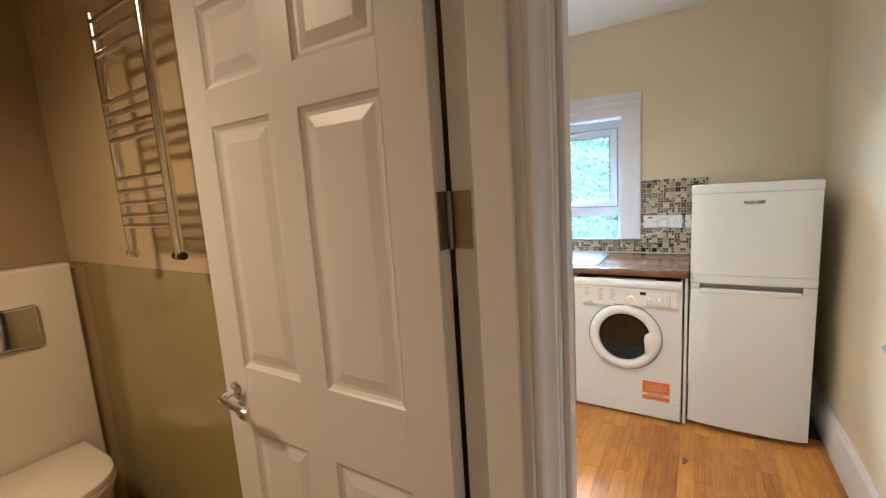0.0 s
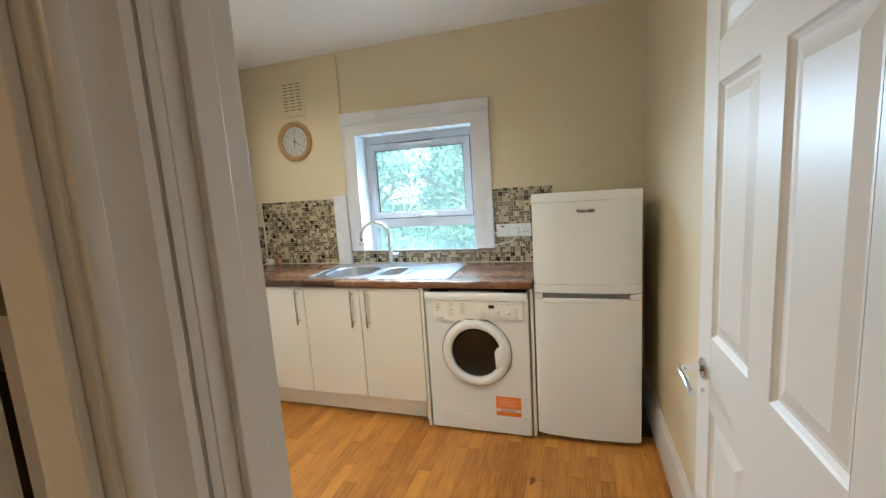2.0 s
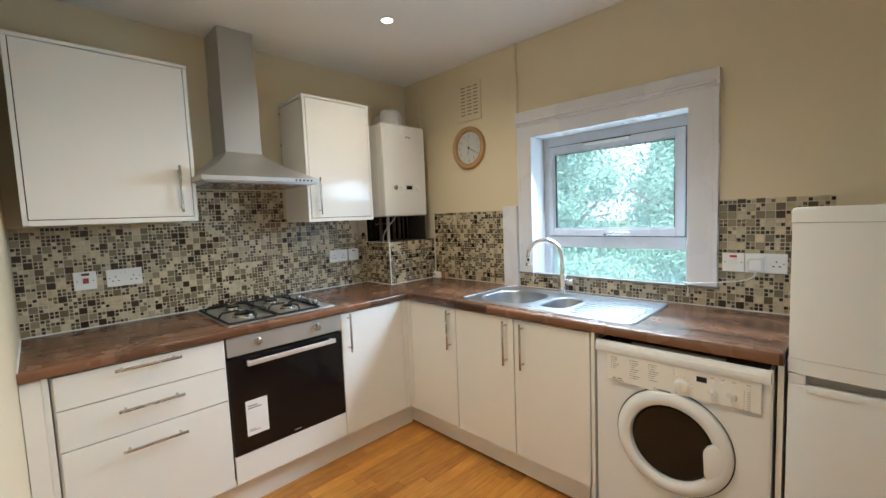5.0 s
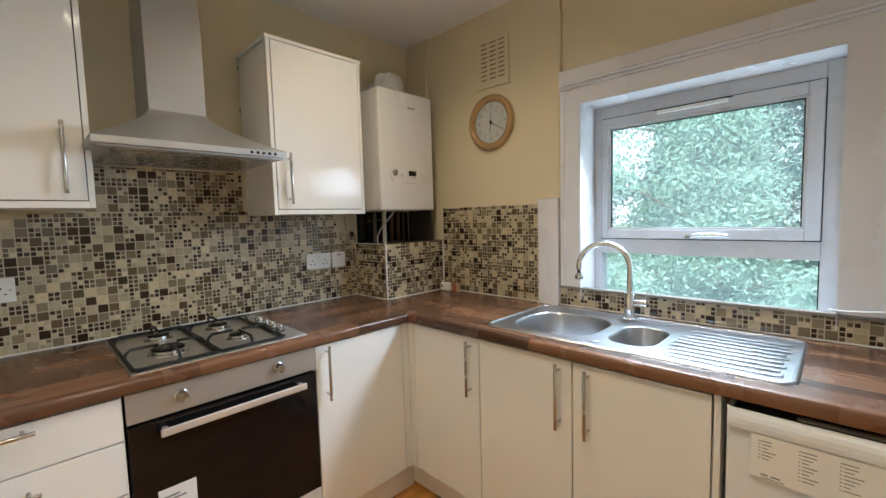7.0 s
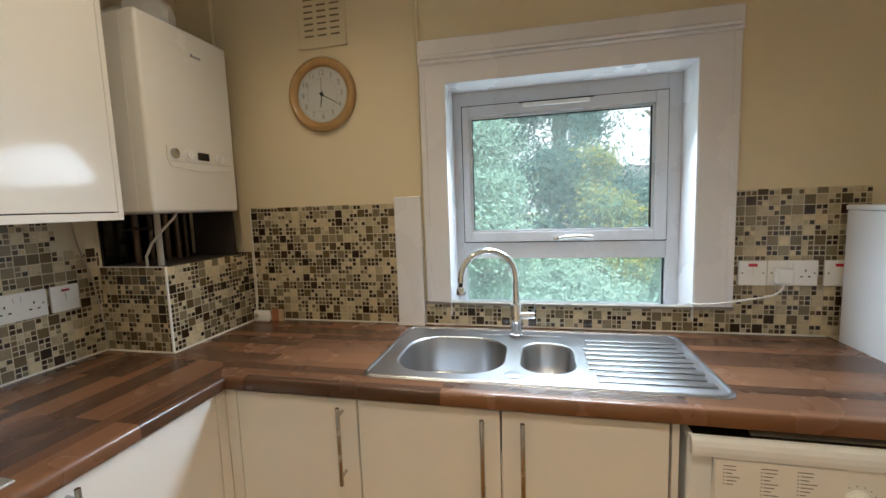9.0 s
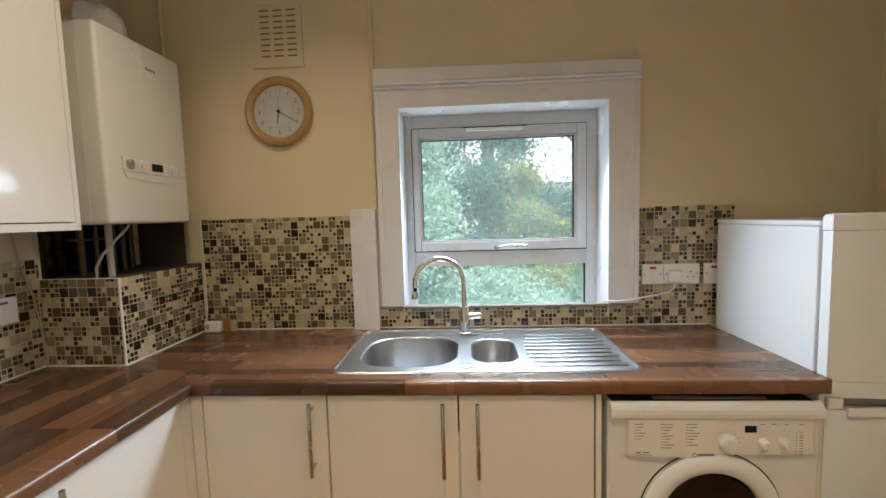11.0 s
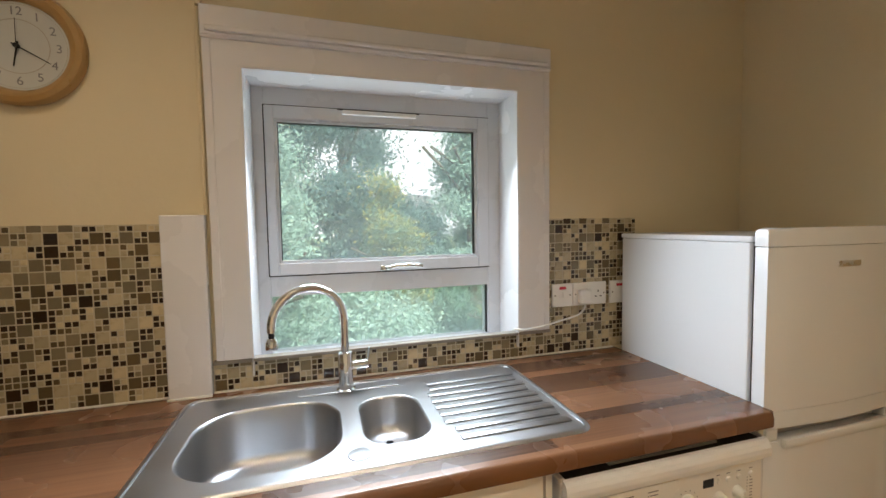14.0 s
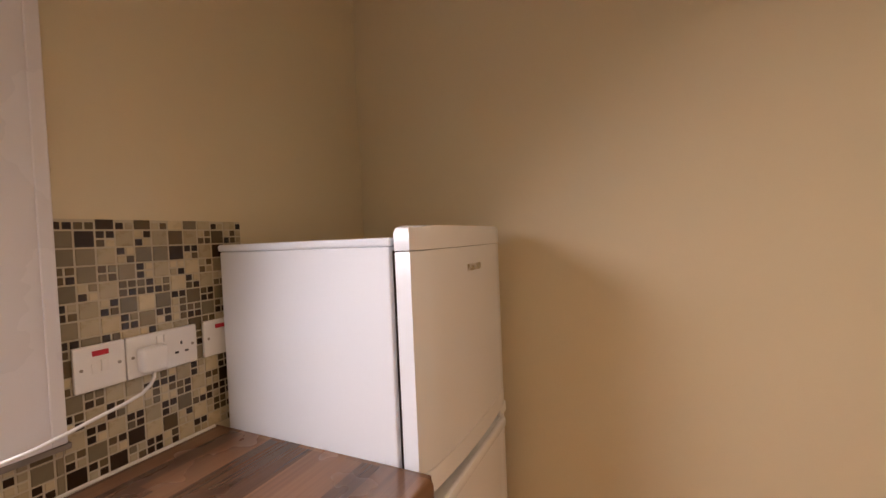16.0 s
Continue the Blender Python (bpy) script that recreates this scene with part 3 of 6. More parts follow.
# ---- mosaic ----
TILE_MATS = []
for nm, col, rg in (("mosaic_cream", (0.50, 0.42, 0.27), 0.28), ("mosaic_greige", (0.225, 0.185, 0.115), 0.18), ("mosaic_olive", (0.125, 0.090, 0.045), 0.16), ("mosaic_brown", (0.034, 0.018, 0.009), 0.14)):
    m = material(nm, col, rg, vary=0.14, scale=45, bump=0.12, bump_scale=90, rough_vary=0.05, spec=0.5)
    nt = m.node_tree
    oi = nt.nodes.new("ShaderNodeObjectInfo")
    gi = nt.nodes.new("ShaderNodeNewGeometry")
    ad = nt.nodes.new("ShaderNodeMath")
    ad.operation = "ADD"
    nt.links.new(oi.outputs["Random"], ad.inputs[0])
    nt.links.new(gi.outputs["Random Per Island"], ad.inputs[1])
    fr = nt.nodes.new("ShaderNodeMath")
    fr.operation = "FRACT"
    nt.links.new(ad.outputs[0], fr.inputs[0])
    mr = nt.nodes.new("ShaderNodeMapRange")
    mr.inputs["To Min"].default_value, mr.inputs["To Max"].default_value = 0.72, 1.22
    nt.links.new(fr.outputs[0], mr.inputs["Value"])
    hs = nt.nodes.new("ShaderNodeHueSaturation")
    bs = nt.nodes["Principled BSDF"]
    src = bs.inputs["Base Color"].links[0].from_socket
    nt.links.new(src, hs.inputs["Color"])
    nt.links.new(mr.outputs[0], hs.inputs["Value"])
    nt.links.new(hs.outputs[0], bs.inputs["Base Color"])
    TILE_MATS.append(m)

PITCH = 0.0342
MOSAIC_JOBS = []


def mosaic(name, origin, u, v, n, w, h, label, skip=(), first=None, seed=1, parent=None):
    """A mosaic field w by h from origin along u and v, facing n. Grout bed now, pieces last."""
    o, u, v, n = Vector(origin), Vector(u), Vector(v), Vector(n)
    bm = bmesh.new()
    vs = [bm.verts.new(o + u * a + v * b + n * c) for c in (0, 0.0035) for a, b in ((0, 0), (w, 0), (w, h), (0, h))]
    for f in ((0, 1, 2, 3), (4, 5, 6, 7), (0, 1, 5, 4), (1, 2, 6, 5), (2, 3, 7, 6), (3, 0, 4, 7)):
        bm.faces.new([vs[k] for k in f])
    bed = solid(name, bm, GROUT, label, "wall tiles", "structure")
    MOSAIC_JOBS.append((bed, o, u, v, n, w, h, skip, first, seed))
    return bed


def tile_rects(w, h, skip, seed):
    rnd = random.Random(seed)
    out = []
    for j in range(int(h / PITCH + 0.999)):
        for i in range(int(w / PITCH + 0.999)):
            big = (i + j) % 2 == 0
            if rnd.random() < 0.16:
                big = not big
            cells = [(0, 0, 1)] if big else [(0, 0, .5), (.5, 0, .5), (0, .5, .5), (.5, .5, .5)]
            for a, b, s in cells:
                x0, y0 = (i + a) * PITCH + 0.0018, (j + b) * PITCH + 0.0018
                x1, y1 = min((i + a + s) * PITCH - 0.0018, w), min((j + b + s) * PITCH - 0.0018, h)
                k = rnd.choices(range(4), (38, 31, 14, 17) if big else (32, 6, 24, 38))[0]
                if x1 - x0 < 0.005 or y1 - y0 < 0.005:
                    continue
                if any(x0 < sx1 and x1 > sx0 and y0 < sy1 and y1 > sy0 and (x0 + x1) / 2 > sx0 and (x0 + x1) / 2 < sx1 and (y0 + y1) / 2 > sy0 and (y0 + y1) / 2 < sy1 for sx0, sx1, sy0, sy1 in skip):
                    continue
                out.append((x0, y0, x1, y1, k, rnd.uniform(-0.0003, 0.0004)))
    return out


def tile_faces(x0, y0, x1, y1, lift, place):
    z, t, c = 0.0030, 0.0049 + lift * 0.6, 0.0008
    pts = [(x0, y0, z), (x1, y0, z), (x1, y1, z), (x0, y1, z), (x0, y0, t - c), (x1, y0, t - c), (x1, y1, t - c), (x0, y1, t - c),
           (x0 + c, y0 + c, t), (x1 - c, y0 + c, t), (x1 - c, y1 - c, t), (x0 + c, y1 - c, t)]
    faces = [(8, 9, 10, 11)] + [(k + d, (k + 1) % 4 + d, (k + 1) % 4 + d + 4, k + d + 4) for d in (0, 4) for k in range(4)]
    return [place(*p) for p in pts], faces


def lay_mosaics():
    shared = {}
    for bed, o, u, v, n, w, h, skip, first, seed in MOSAIC_JOBS:
        rects = tile_rects(w, h, skip, seed)
        if first:
            rects.sort(key=lambda r: (r[0] - first[0]) ** 2 + (r[1] - first[1]) ** 2)
        near, far = rects[:280], rects[280:]
        basis = Matrix((u, v, n)).transposed().to_4x4()
        flip = u.cross(v).dot(n) < 0
        for x0, y0, x1, y1, k, lift in near:
            key = (round(x1 - x0, 4), round(y1 - y0, 4), k, flip)
            if key not in shared:
                vs, fs = tile_faces(-(x1 - x0) / 2, -(y1 - y0) / 2, (x1 - x0) / 2, (y1 - y0) / 2, 0, lambda a, b, c: (u * a + v * b + n * c)[:])
                me = bpy.data.meshes.new("mosaic_tile")
                me.from_pydata(vs, [], fs)
                me.materials.append(TILE_MATS[k])
                shared[key] = {}
                shared[key][tuple(u) + tuple(n)] = me
            group = shared[key]
            kk = tuple(u) + tuple(n)
            if kk not in group:
                vs, fs = tile_faces(-(x1 - x0) / 2, -(y1 - y0) / 2, (x1 - x0) / 2, (y1 - y0) / 2, 0, lambda a, b, c: (u * a + v * b + n * c)[:])
                me = bpy.data.meshes.new("mosaic_tile")
                me.from_pydata(vs, [], fs)
                me.materials.append(TILE_MATS[k])
                group[kk] = me
            ob = new("mosaic_tile", group[kk])
            ob.location = o + u * (x0 + x1) / 2 + v * (y0 + y1) / 2 + n * lift
            ob.parent = bed
        if far:
            V, F, K = [], [], []
            for x0, y0, x1, y1, k, lift in far:
                vs, fs = tile_faces(x0, y0, x1, y1, lift, lambda a, b, c: (o + u * a + v * b + n * c)[:])
                F += [tuple(q + len(V) for q in f) for f in fs]
                K += [k] * len(fs)
                V += vs
            me = bpy.data.meshes.new("mosaic_tiles")
            me.from_pydata(V, [], F)
            for mt in TILE_MATS:
                me.materials.append(mt)
            me.polygons.foreach_set("material_index", K)
            ob = new("mosaic_tiles", me)
            ob.parent = bed
            tagged(ob, kind="stuff")


def backsplashes():
    X, Y, Z = (1, 0, 0), (0, 1, 0), (0, 0, 1)
    lab = "glossy brown, beige and cream square mosaic tiles "
    mosaic("backsplash_north", (-2.296, NY, 0.915), X, Z, (0, -1, 0), 0.683, 0.498, lab + "beside the window", first=(0.45, 0), seed=3)
    mosaic("backsplash_sill", (-1.497, NY, 0.915), X, Z, (0, -1, 0), 1.107, 0.079, lab + "below the window sill", first=(0.6, 0), seed=5)
    mosaic("backsplash_corner", (-0.389, NY, 0.915), X, Z, (0, -1, 0), 0.391, 0.500, lab + "behind the sockets", first=(0.1, 0.2), seed=8)
    mosaic("backsplash_west", (WX, SY + 0.003, 0.915), Y, Z, (1, 0, 0), 1.890, 0.498, lab + "behind the hob", first=(1.4, 0.1), seed=11, skip=((1.76, 2.0, 0.36, 0.6),))
    mosaic("backsplash_hood", (WX, 1.412, 1.4135), Y, Z, (1, 0, 0), 0.585, 0.180, lab + "below the cooker hood", first=(0.3, 0), seed=12)
    mosaic("backsplash_box_side", (-2.590, 2.628, 0.915), X, Z, (0, -1, 0), 0.285, 0.302, lab + "on the side of the boxed pipes", first=(0.28, 0.1), seed=13)
    mosaic("backsplash_box_front", (-2.305, 2.626, 0.915), Y, Z, (1, 0, 0), 0.440, 0.302, lab + "on the front of the boxed pipes", first=(0, 0.1), seed=14)
    solid("pipe_boxing", box(WX, -2.3055, 2.6285, NY, 0.912, 1.2165), CARCASS, "tiled boxing round the pipes below the boiler", "pipe boxing", "structure")
    bm = box(-2.3045, -2.2975, 2.6205, 2.6275, 0.915, 1.218, 0.001)
    box(-2.59, -2.2975, 2.6205, 2.6285, 1.2175, 1.2205, bm=bm)
    # near-black sheet paints the shade between boxing and boiler
    solid("boxing_top", box(WX + 0.001, -2.306, 2.630, NY - 0.001, 1.2168, 1.2190), DARK, "dark top of the pipe boxing, coloured for the recess shade", "pipe boxing", "structure")
    solid("tile_trim", bm, PLASTIC, "thin white plastic tile edge trim", "trim", "structure")
    s = bmesh.new()
    for p, q in (((-2.296, NY - 0.006, 0.913), (-1.613, NY - 0.006, 0.913)), ((-1.613, 3.049, 0.913), (-1.499, 3.049, 0.913)), ((-1.499, NY - 0.006, 0.913), (-0.10, NY - 0.006, 0.913)), ((-2.5935, 0.745, 0.913), (-2.5935, 2.622, 0.913)), ((-2.5935, 2.619, 0.913), (-2.297, 2.619, 0.913)), ((-2.297, 2.619, 0.913), (-2.297, NY - 0.006, 0.913)), ((-2.59, 0.7375, 0.913), (-1.96, 0.7375, 0.913))):
        tube([p, q], 0.0042, 6, bm=s)
    solid("sealant_bead", s, CAULK, "white silicone bead along the worktop", "sealant", "structure")


# ---- fitted kitchen ----
BASE_TOP, WT_TOP = 0.868, 0.911
CARC_N, CARC_W = 2.508, -1.998   # fronts of the carcasses; doors stand 18 mm proud


def bar_handle(parent, p, q, out, label="brushed nickel bar handle"):
    """A round bar from p to q on two posts that reach back by out."""
    p, q, out = Vector(p), Vector(q), Vector(out)
    d = (q - p).normalized()
    bm = cyl(p, q, 0.006, n=16, b=0.0012)
    for e in (p + d * 0.024, q - d * 0.024):
        cyl(e + out, e, 0.0048, n=12, bm=bm)
    return part("handle", bm, BRUSHED, parent, label, smooth=True)


def door_n(t, x0, x1, z0, z1, hx=None, label=""):
    d = part("cabinet_door", box(x0 + 0.0015, x1 - 0.0015, CARC_N - 0.018, CARC_N, z0, z1, 0.0015), LAMINATE, t, label)
    if hx:
        bar_handle(d, (hx, CARC_N - 0.050, 0.620), (hx, CARC_N - 0.050, 0.850), (0, 0.032, 0))
    return d


def base_units():
    t = thing("corner_base_unit", (-1.75, 2.8, 0), "white gloss corner base cabinet with one closed door", "base cabinet", "kitchen base units")
    part("cabinet_body", box(-1.985, -1.548, CARC_N, NY, 0.15, BASE_TOP), CARCASS, t)
    door_n(t, -1.942, -1.548, 0.152, 0.862, -1.592)
    part("corner_post", box(-1.9812, -1.944, CARC_N - 0.018, CARC_N, 0.152, 0.862, 0.001), LAMINATE, t, "white gloss corner filler")
    t = thing("sink_base_unit", (-1.14, 2.8, 0), "white gloss double-door cabinet under the sink", "base cabinet", "kitchen base units")
    part("cabinet_body", box(-1.546, -0.742, CARC_N, NY, 0.15, 0.74), CARCASS, t)
    door_n(t, -1.546, -1.145, 0.152, 0.862, -1.190)
    door_n(t, -1.143, -0.742, 0.152, 0.862, -1.087)
    part("end_panel", box(-0.738, -0.722, CARC_N - 0.018, NY - 0.01, 0.0, BASE_TOP, 0.001), LAMINATE, t, "white end panel beside the washing machine")
    t = thing("support_panel", (-0.098, 2.8, 0), "white upright panel between washing machine and fridge", "panel")
    part("support_board", box(-0.106, -0.090, CARC_N - 0.006, NY - 0.01, 0.0, BASE_TOP, 0.001), CARCASS, t)

    t = thing("corner_base_unit_west", (-2.3, 2.2, 0), "white gloss corner cabinet beside the oven", "base cabinet", "kitchen base units")
    part("cabinet_body", box(WX + 0.02, CARC_W, 2.006, 2.505, 0.15, BASE_TOP), CARCASS, t)
    d = part("cabinet_door", box(CARC_W, CARC_W + 0.018, 2.008, 2.448, 0.152, 0.862, 0.0015), LAMINATE, t)
    bar_handle(d, (CARC_W + 0.050, 2.050, 0.640), (CARC_W + 0.050, 2.050, 0.860), (-0.032, 0, 0))
    part("corner_post", box(CARC_W, CARC_W + 0.0165, 2.452, 2.4895, 0.152, 0.862, 0.0005), LAMINATE, t, "white gloss corner filler")
    t = thing("drawer_unit", (-2.3, 1.1, 0), "white gloss base unit with three closed drawers", "drawer unit", "kitchen base units")
    part("cabinet_body", box(WX + 0.02, CARC_W, 0.815, 1.402, 0.15, BASE_TOP), CARCASS, t)
    for z0, z1, hz in ((0.735, 0.862, 0.845), (0.577, 0.731, 0.681), (0.152, 0.573, 0.515)):
        d = part("drawer_front", box(CARC_W, CARC_W + 0.018, 0.822, 1.398, z0, z1, 0.0015), LAMINATE, t)
        bar_handle(d, (CARC_W + 0.050, 0.997, hz - 0.003), (CARC_W + 0.050, 1.222, hz - 0.003), (-0.032, 0, 0))
    part("end_panel", box(WX + 0.02, CARC_W + 0.018, 0.793, 0.811, 0.0, BASE_TOP, 0.001), LAMINATE, t, "white end panel of the drawers")
    part("wall_filler", box(CARC_W - 0.02, CARC_W + 0.0175, SY + 0.002, 0.7925, 0.0, BASE_TOP - 0.002, 0.001), CARCASS, t, "white filler strip against the wall")
    # plinths, standing a little proud of the floor
    t = thing("plinth_board", (-1.4, 2.56, 0), "white plinth board under the sink cabinets with a dark gap below", "plinth")
    part("board", box(-2.045, -0.775, 2.545, 2.561, 0.020, 0.148, 0.001), CARCASS, t)
    part("clip", box(-0.772, -0.760, 2.550, 2.560, 0.0, 0.148, 0.001), CARCASS, t)
    t = thing("plinth_board", (-2.04, 1.6, 0), "white plinth board under the oven and drawers", "plinth")
    part("board", box(-2.053, -2.037, 0.813, 2.543, 0.004, 0.148, 0.001), CARCASS, t)


def nose_profile(depth):
    """Section of the worktop: back to a rounded front edge, as (run, height)."""
    r, h = 0.014, WT_TOP - 0.8715
    pts = [(0, 0), (depth - 0.006, 0), (depth - 0.002, 0.002), (depth, 0.006)]
    pts += [(depth - r + r * math.cos(radians(a)), h - r + r * math.sin(radians(a))) for a in range(0, 91, 15)]
    return pts + [(0, h)]


def worktop():
    t = thing("worktop", (-1.3, 2.8, 0.8715), "walnut block laminate worktop with a rounded front edge", "worktop")
    z0 = 0.8715
    hx0, hx1, hy0, hy1 = -1.505, -0.930, 2.585, 2.945
    # the window run: front rail with its nose, then boards round the sink hole
    f0 = 2.580
    prof = nose_profile(f0 - 2.470)
    bm = bmesh.new()
    a = [bm.verts.new((-1.960, f0 - d, z0 + h)) for d, h in prof]
    b = [bm.verts.new((-0.100, f0 - d, z0 + h)) for d, h in prof]
    c = [bm.verts.new((-0.090, f0 - min(d, f0 - 2.480), z0 + h)) for d, h in prof]
    for k in range(len(prof)):
        q = (k + 1) % len(prof)
        bm.faces.new((a[k], a[q], b[q], b[k]))
        bm.faces.new((b[k], b[q], c[q], c[k]))
    bm.faces.new(a[::-1])
    bm.faces.new(c)
    part("front_edge", bm, WALNUT_X, t, smooth=True)
    for bx in ((-2.5975, hx0, f0, NY - 0.0005), (hx1, -0.090, f0, NY - 0.0005), (hx0, hx1, hy1, NY - 0.0005), (hx0, hx1, f0, hy0)):
        part("window_run", box(*bx, z0, WT_TOP), WALNUT_X, t)
    # the hob run
    prof = nose_profile(-1.960 + 2.060)
    bm = bmesh.new()
    a = [bm.verts.new((-2.060 + d, SY + 0.001, z0 + h)) for d, h in prof]
    b = [bm.verts.new((-2.060 + d, 2.5795 if d < 0.05 else 2.4705, z0 + h)) for d, h in prof]
    for k in range(len(prof)):
        q = (k + 1) % len(prof)
        bm.faces.new((a[k], a[q], b[q], b[k]))
    bm.faces.new(a[::-1])
    bm.faces.new(b)
    part("front_edge", bm, WALNUT_Y, t, smooth=True)
    bm = box(-2.5975, -2.060, SY + 0.001, 2.5795, z0, WT_TOP)
    part("hob_run", bm, WALNUT_Y, t)
    part("mitre_gap", box(-2.0595, -1.962, 2.4712, 2.5795, z0 + 0.001, WT_TOP - 0.0003), WALNUT_X, t)


def wall_unit(name, y0, y1, z0, z1, hy, label):
    t = thing(name, (-2.44, (y0 + y1) / 2, z0), label, "wall cabinet", "kitchen wall units")
    X = -2.268
    part("cabinet_body", box(WX + 0.012, X - 0.020, y0 + 0.004, y1 - 0.004, z0 + 0.002, z1 - 0.006, 0.001), CARCASS, t)
    fr = box(X - 0.019, X + 0.002, y0, y0 + 0.016, z0, z1, 0.0015)
    box(X - 0.019, X + 0.002, y1 - 0.016, y1, z0, z1, 0.0015, bm=fr)
    box(X - 0.019, X + 0.002, y0 + 0.016, y1 - 0.016, z0, z0 + 0.022, 0.0015, bm=fr)
    box(WX + 0.012, X + 0.004, y0 - 0.003, y1 + 0.003, z1 + 0.0005, z1 + 0.017, 0.002, bm=fr)
    part("face_frame", fr, LAMINATE, t, "white gloss edge frame and cornice")
    part("shadow_gap", box(X - 0.019, X - 0.012, y0 + 0.016, y1 - 0.016, z0 + 0.022, z1, 0), DARK, t)
    d = part("cabinet_door", box(X - 0.011, X + 0.004, y0 + 0.019, y1 - 0.019, z0 + 0.025, z1 - 0.003, 0.0015), LAMINATE, t)
    bar_handle(d, (X + 0.034, hy, z0 + 0.045), (X + 0.034, hy, z0 + 0.268), (-0.030, 0, 0))
    for z in (z1 - 0.04, z1 - 0.24):
        part("hanging_bracket", box(WX + 0.001, WX + 0.0118, y0 + 0.001, y0 + 0.02, z - 0.008, z + 0.008, 0.001), BRASS_OLD, t)


def hood():
    t = thing("cooker_hood", (-2.35, 1.69, 1.60), "stainless steel chimney cooker hood over the hob", "cooker hood")
    y0, y1, x1, z0 = 1.393, 1.988, -2.088, 1.600
    cy0, cy1, cx1, ztop = 1.598, 1.792, -2.372, 1.790
    lip = box(WX + 0.001, x1, y0, y1, z0 + 0.006, z0 + 0.030, 0.002)
    part("rim", lip, STEEL, t)
    part("underside", box(WX + 0.02, x1 - 0.015, y0 + 0.015, y1 - 0.015, z0, z0 + 0.0058), STEEL, t)
    for a, b in ((y0 + 0.05, 1.685), (1.695, y1 - 0.05)):
        part("grease_filter", box(WX + 0.09, x1 - 0.06, a, b, z0 - 0.004, z0 - 0.0002, 0.001), BRUSHED, t, "brushed metal grease filter")
    bm = bmesh.new()
    prev = None
    for k in range(15):
        s = k / 14
        w = (1 - s) ** 1.35     # flares out towards the rim
        ring = [bm.verts.new(c) for c in ((WX + 0.001, cy0 + (y0 - cy0) * w, z0 + 0.030 + (ztop - z0 - 0.03) * s), (cx1 + (x1 - cx1) * w, cy0 + (y0 - cy0) * w, z0 + 0.030 + (ztop - z0 - 0.03) * s),
                (cx1 + (x1 - cx1) * w, cy1 + (y1 - cy1) * w, z0 + 0.030 + (ztop - z0 - 0.03) * s), (WX + 0.001, cy1 + (y1 - cy1) * w, z0 + 0.030 + (ztop - z0 - 0.03) * s))]
        if prev:
            for q in range(4):
                bm.faces.new((prev[q], prev[(q + 1) % 4], ring[(q + 1) % 4], ring[q]))
        prev = ring
    part("canopy", bm, STEEL, t, "curved stainless canopy", smooth=True)
    ch = part("chimney", box(WX + 0.001, cx1, cy0, cy1, ztop, 2.18, 0.0015), STEEL, t)
    part("chimney_sleeve", box(WX + 0.001, cx1 - 0.004, cy0 + 0.004, cy1 - 0.004, 2.1805, CEIL - 0.003, 0.0015), STEEL, ch)
    for k in range(5):
        y = 1.852 + 0.022 * k
        part("button", cyl((x1, y, z0 + 0.018), (x1 + 0.003, y, z0 + 0.018), 0.0055, n=14), BLACKMAT, t, "small dark push button")


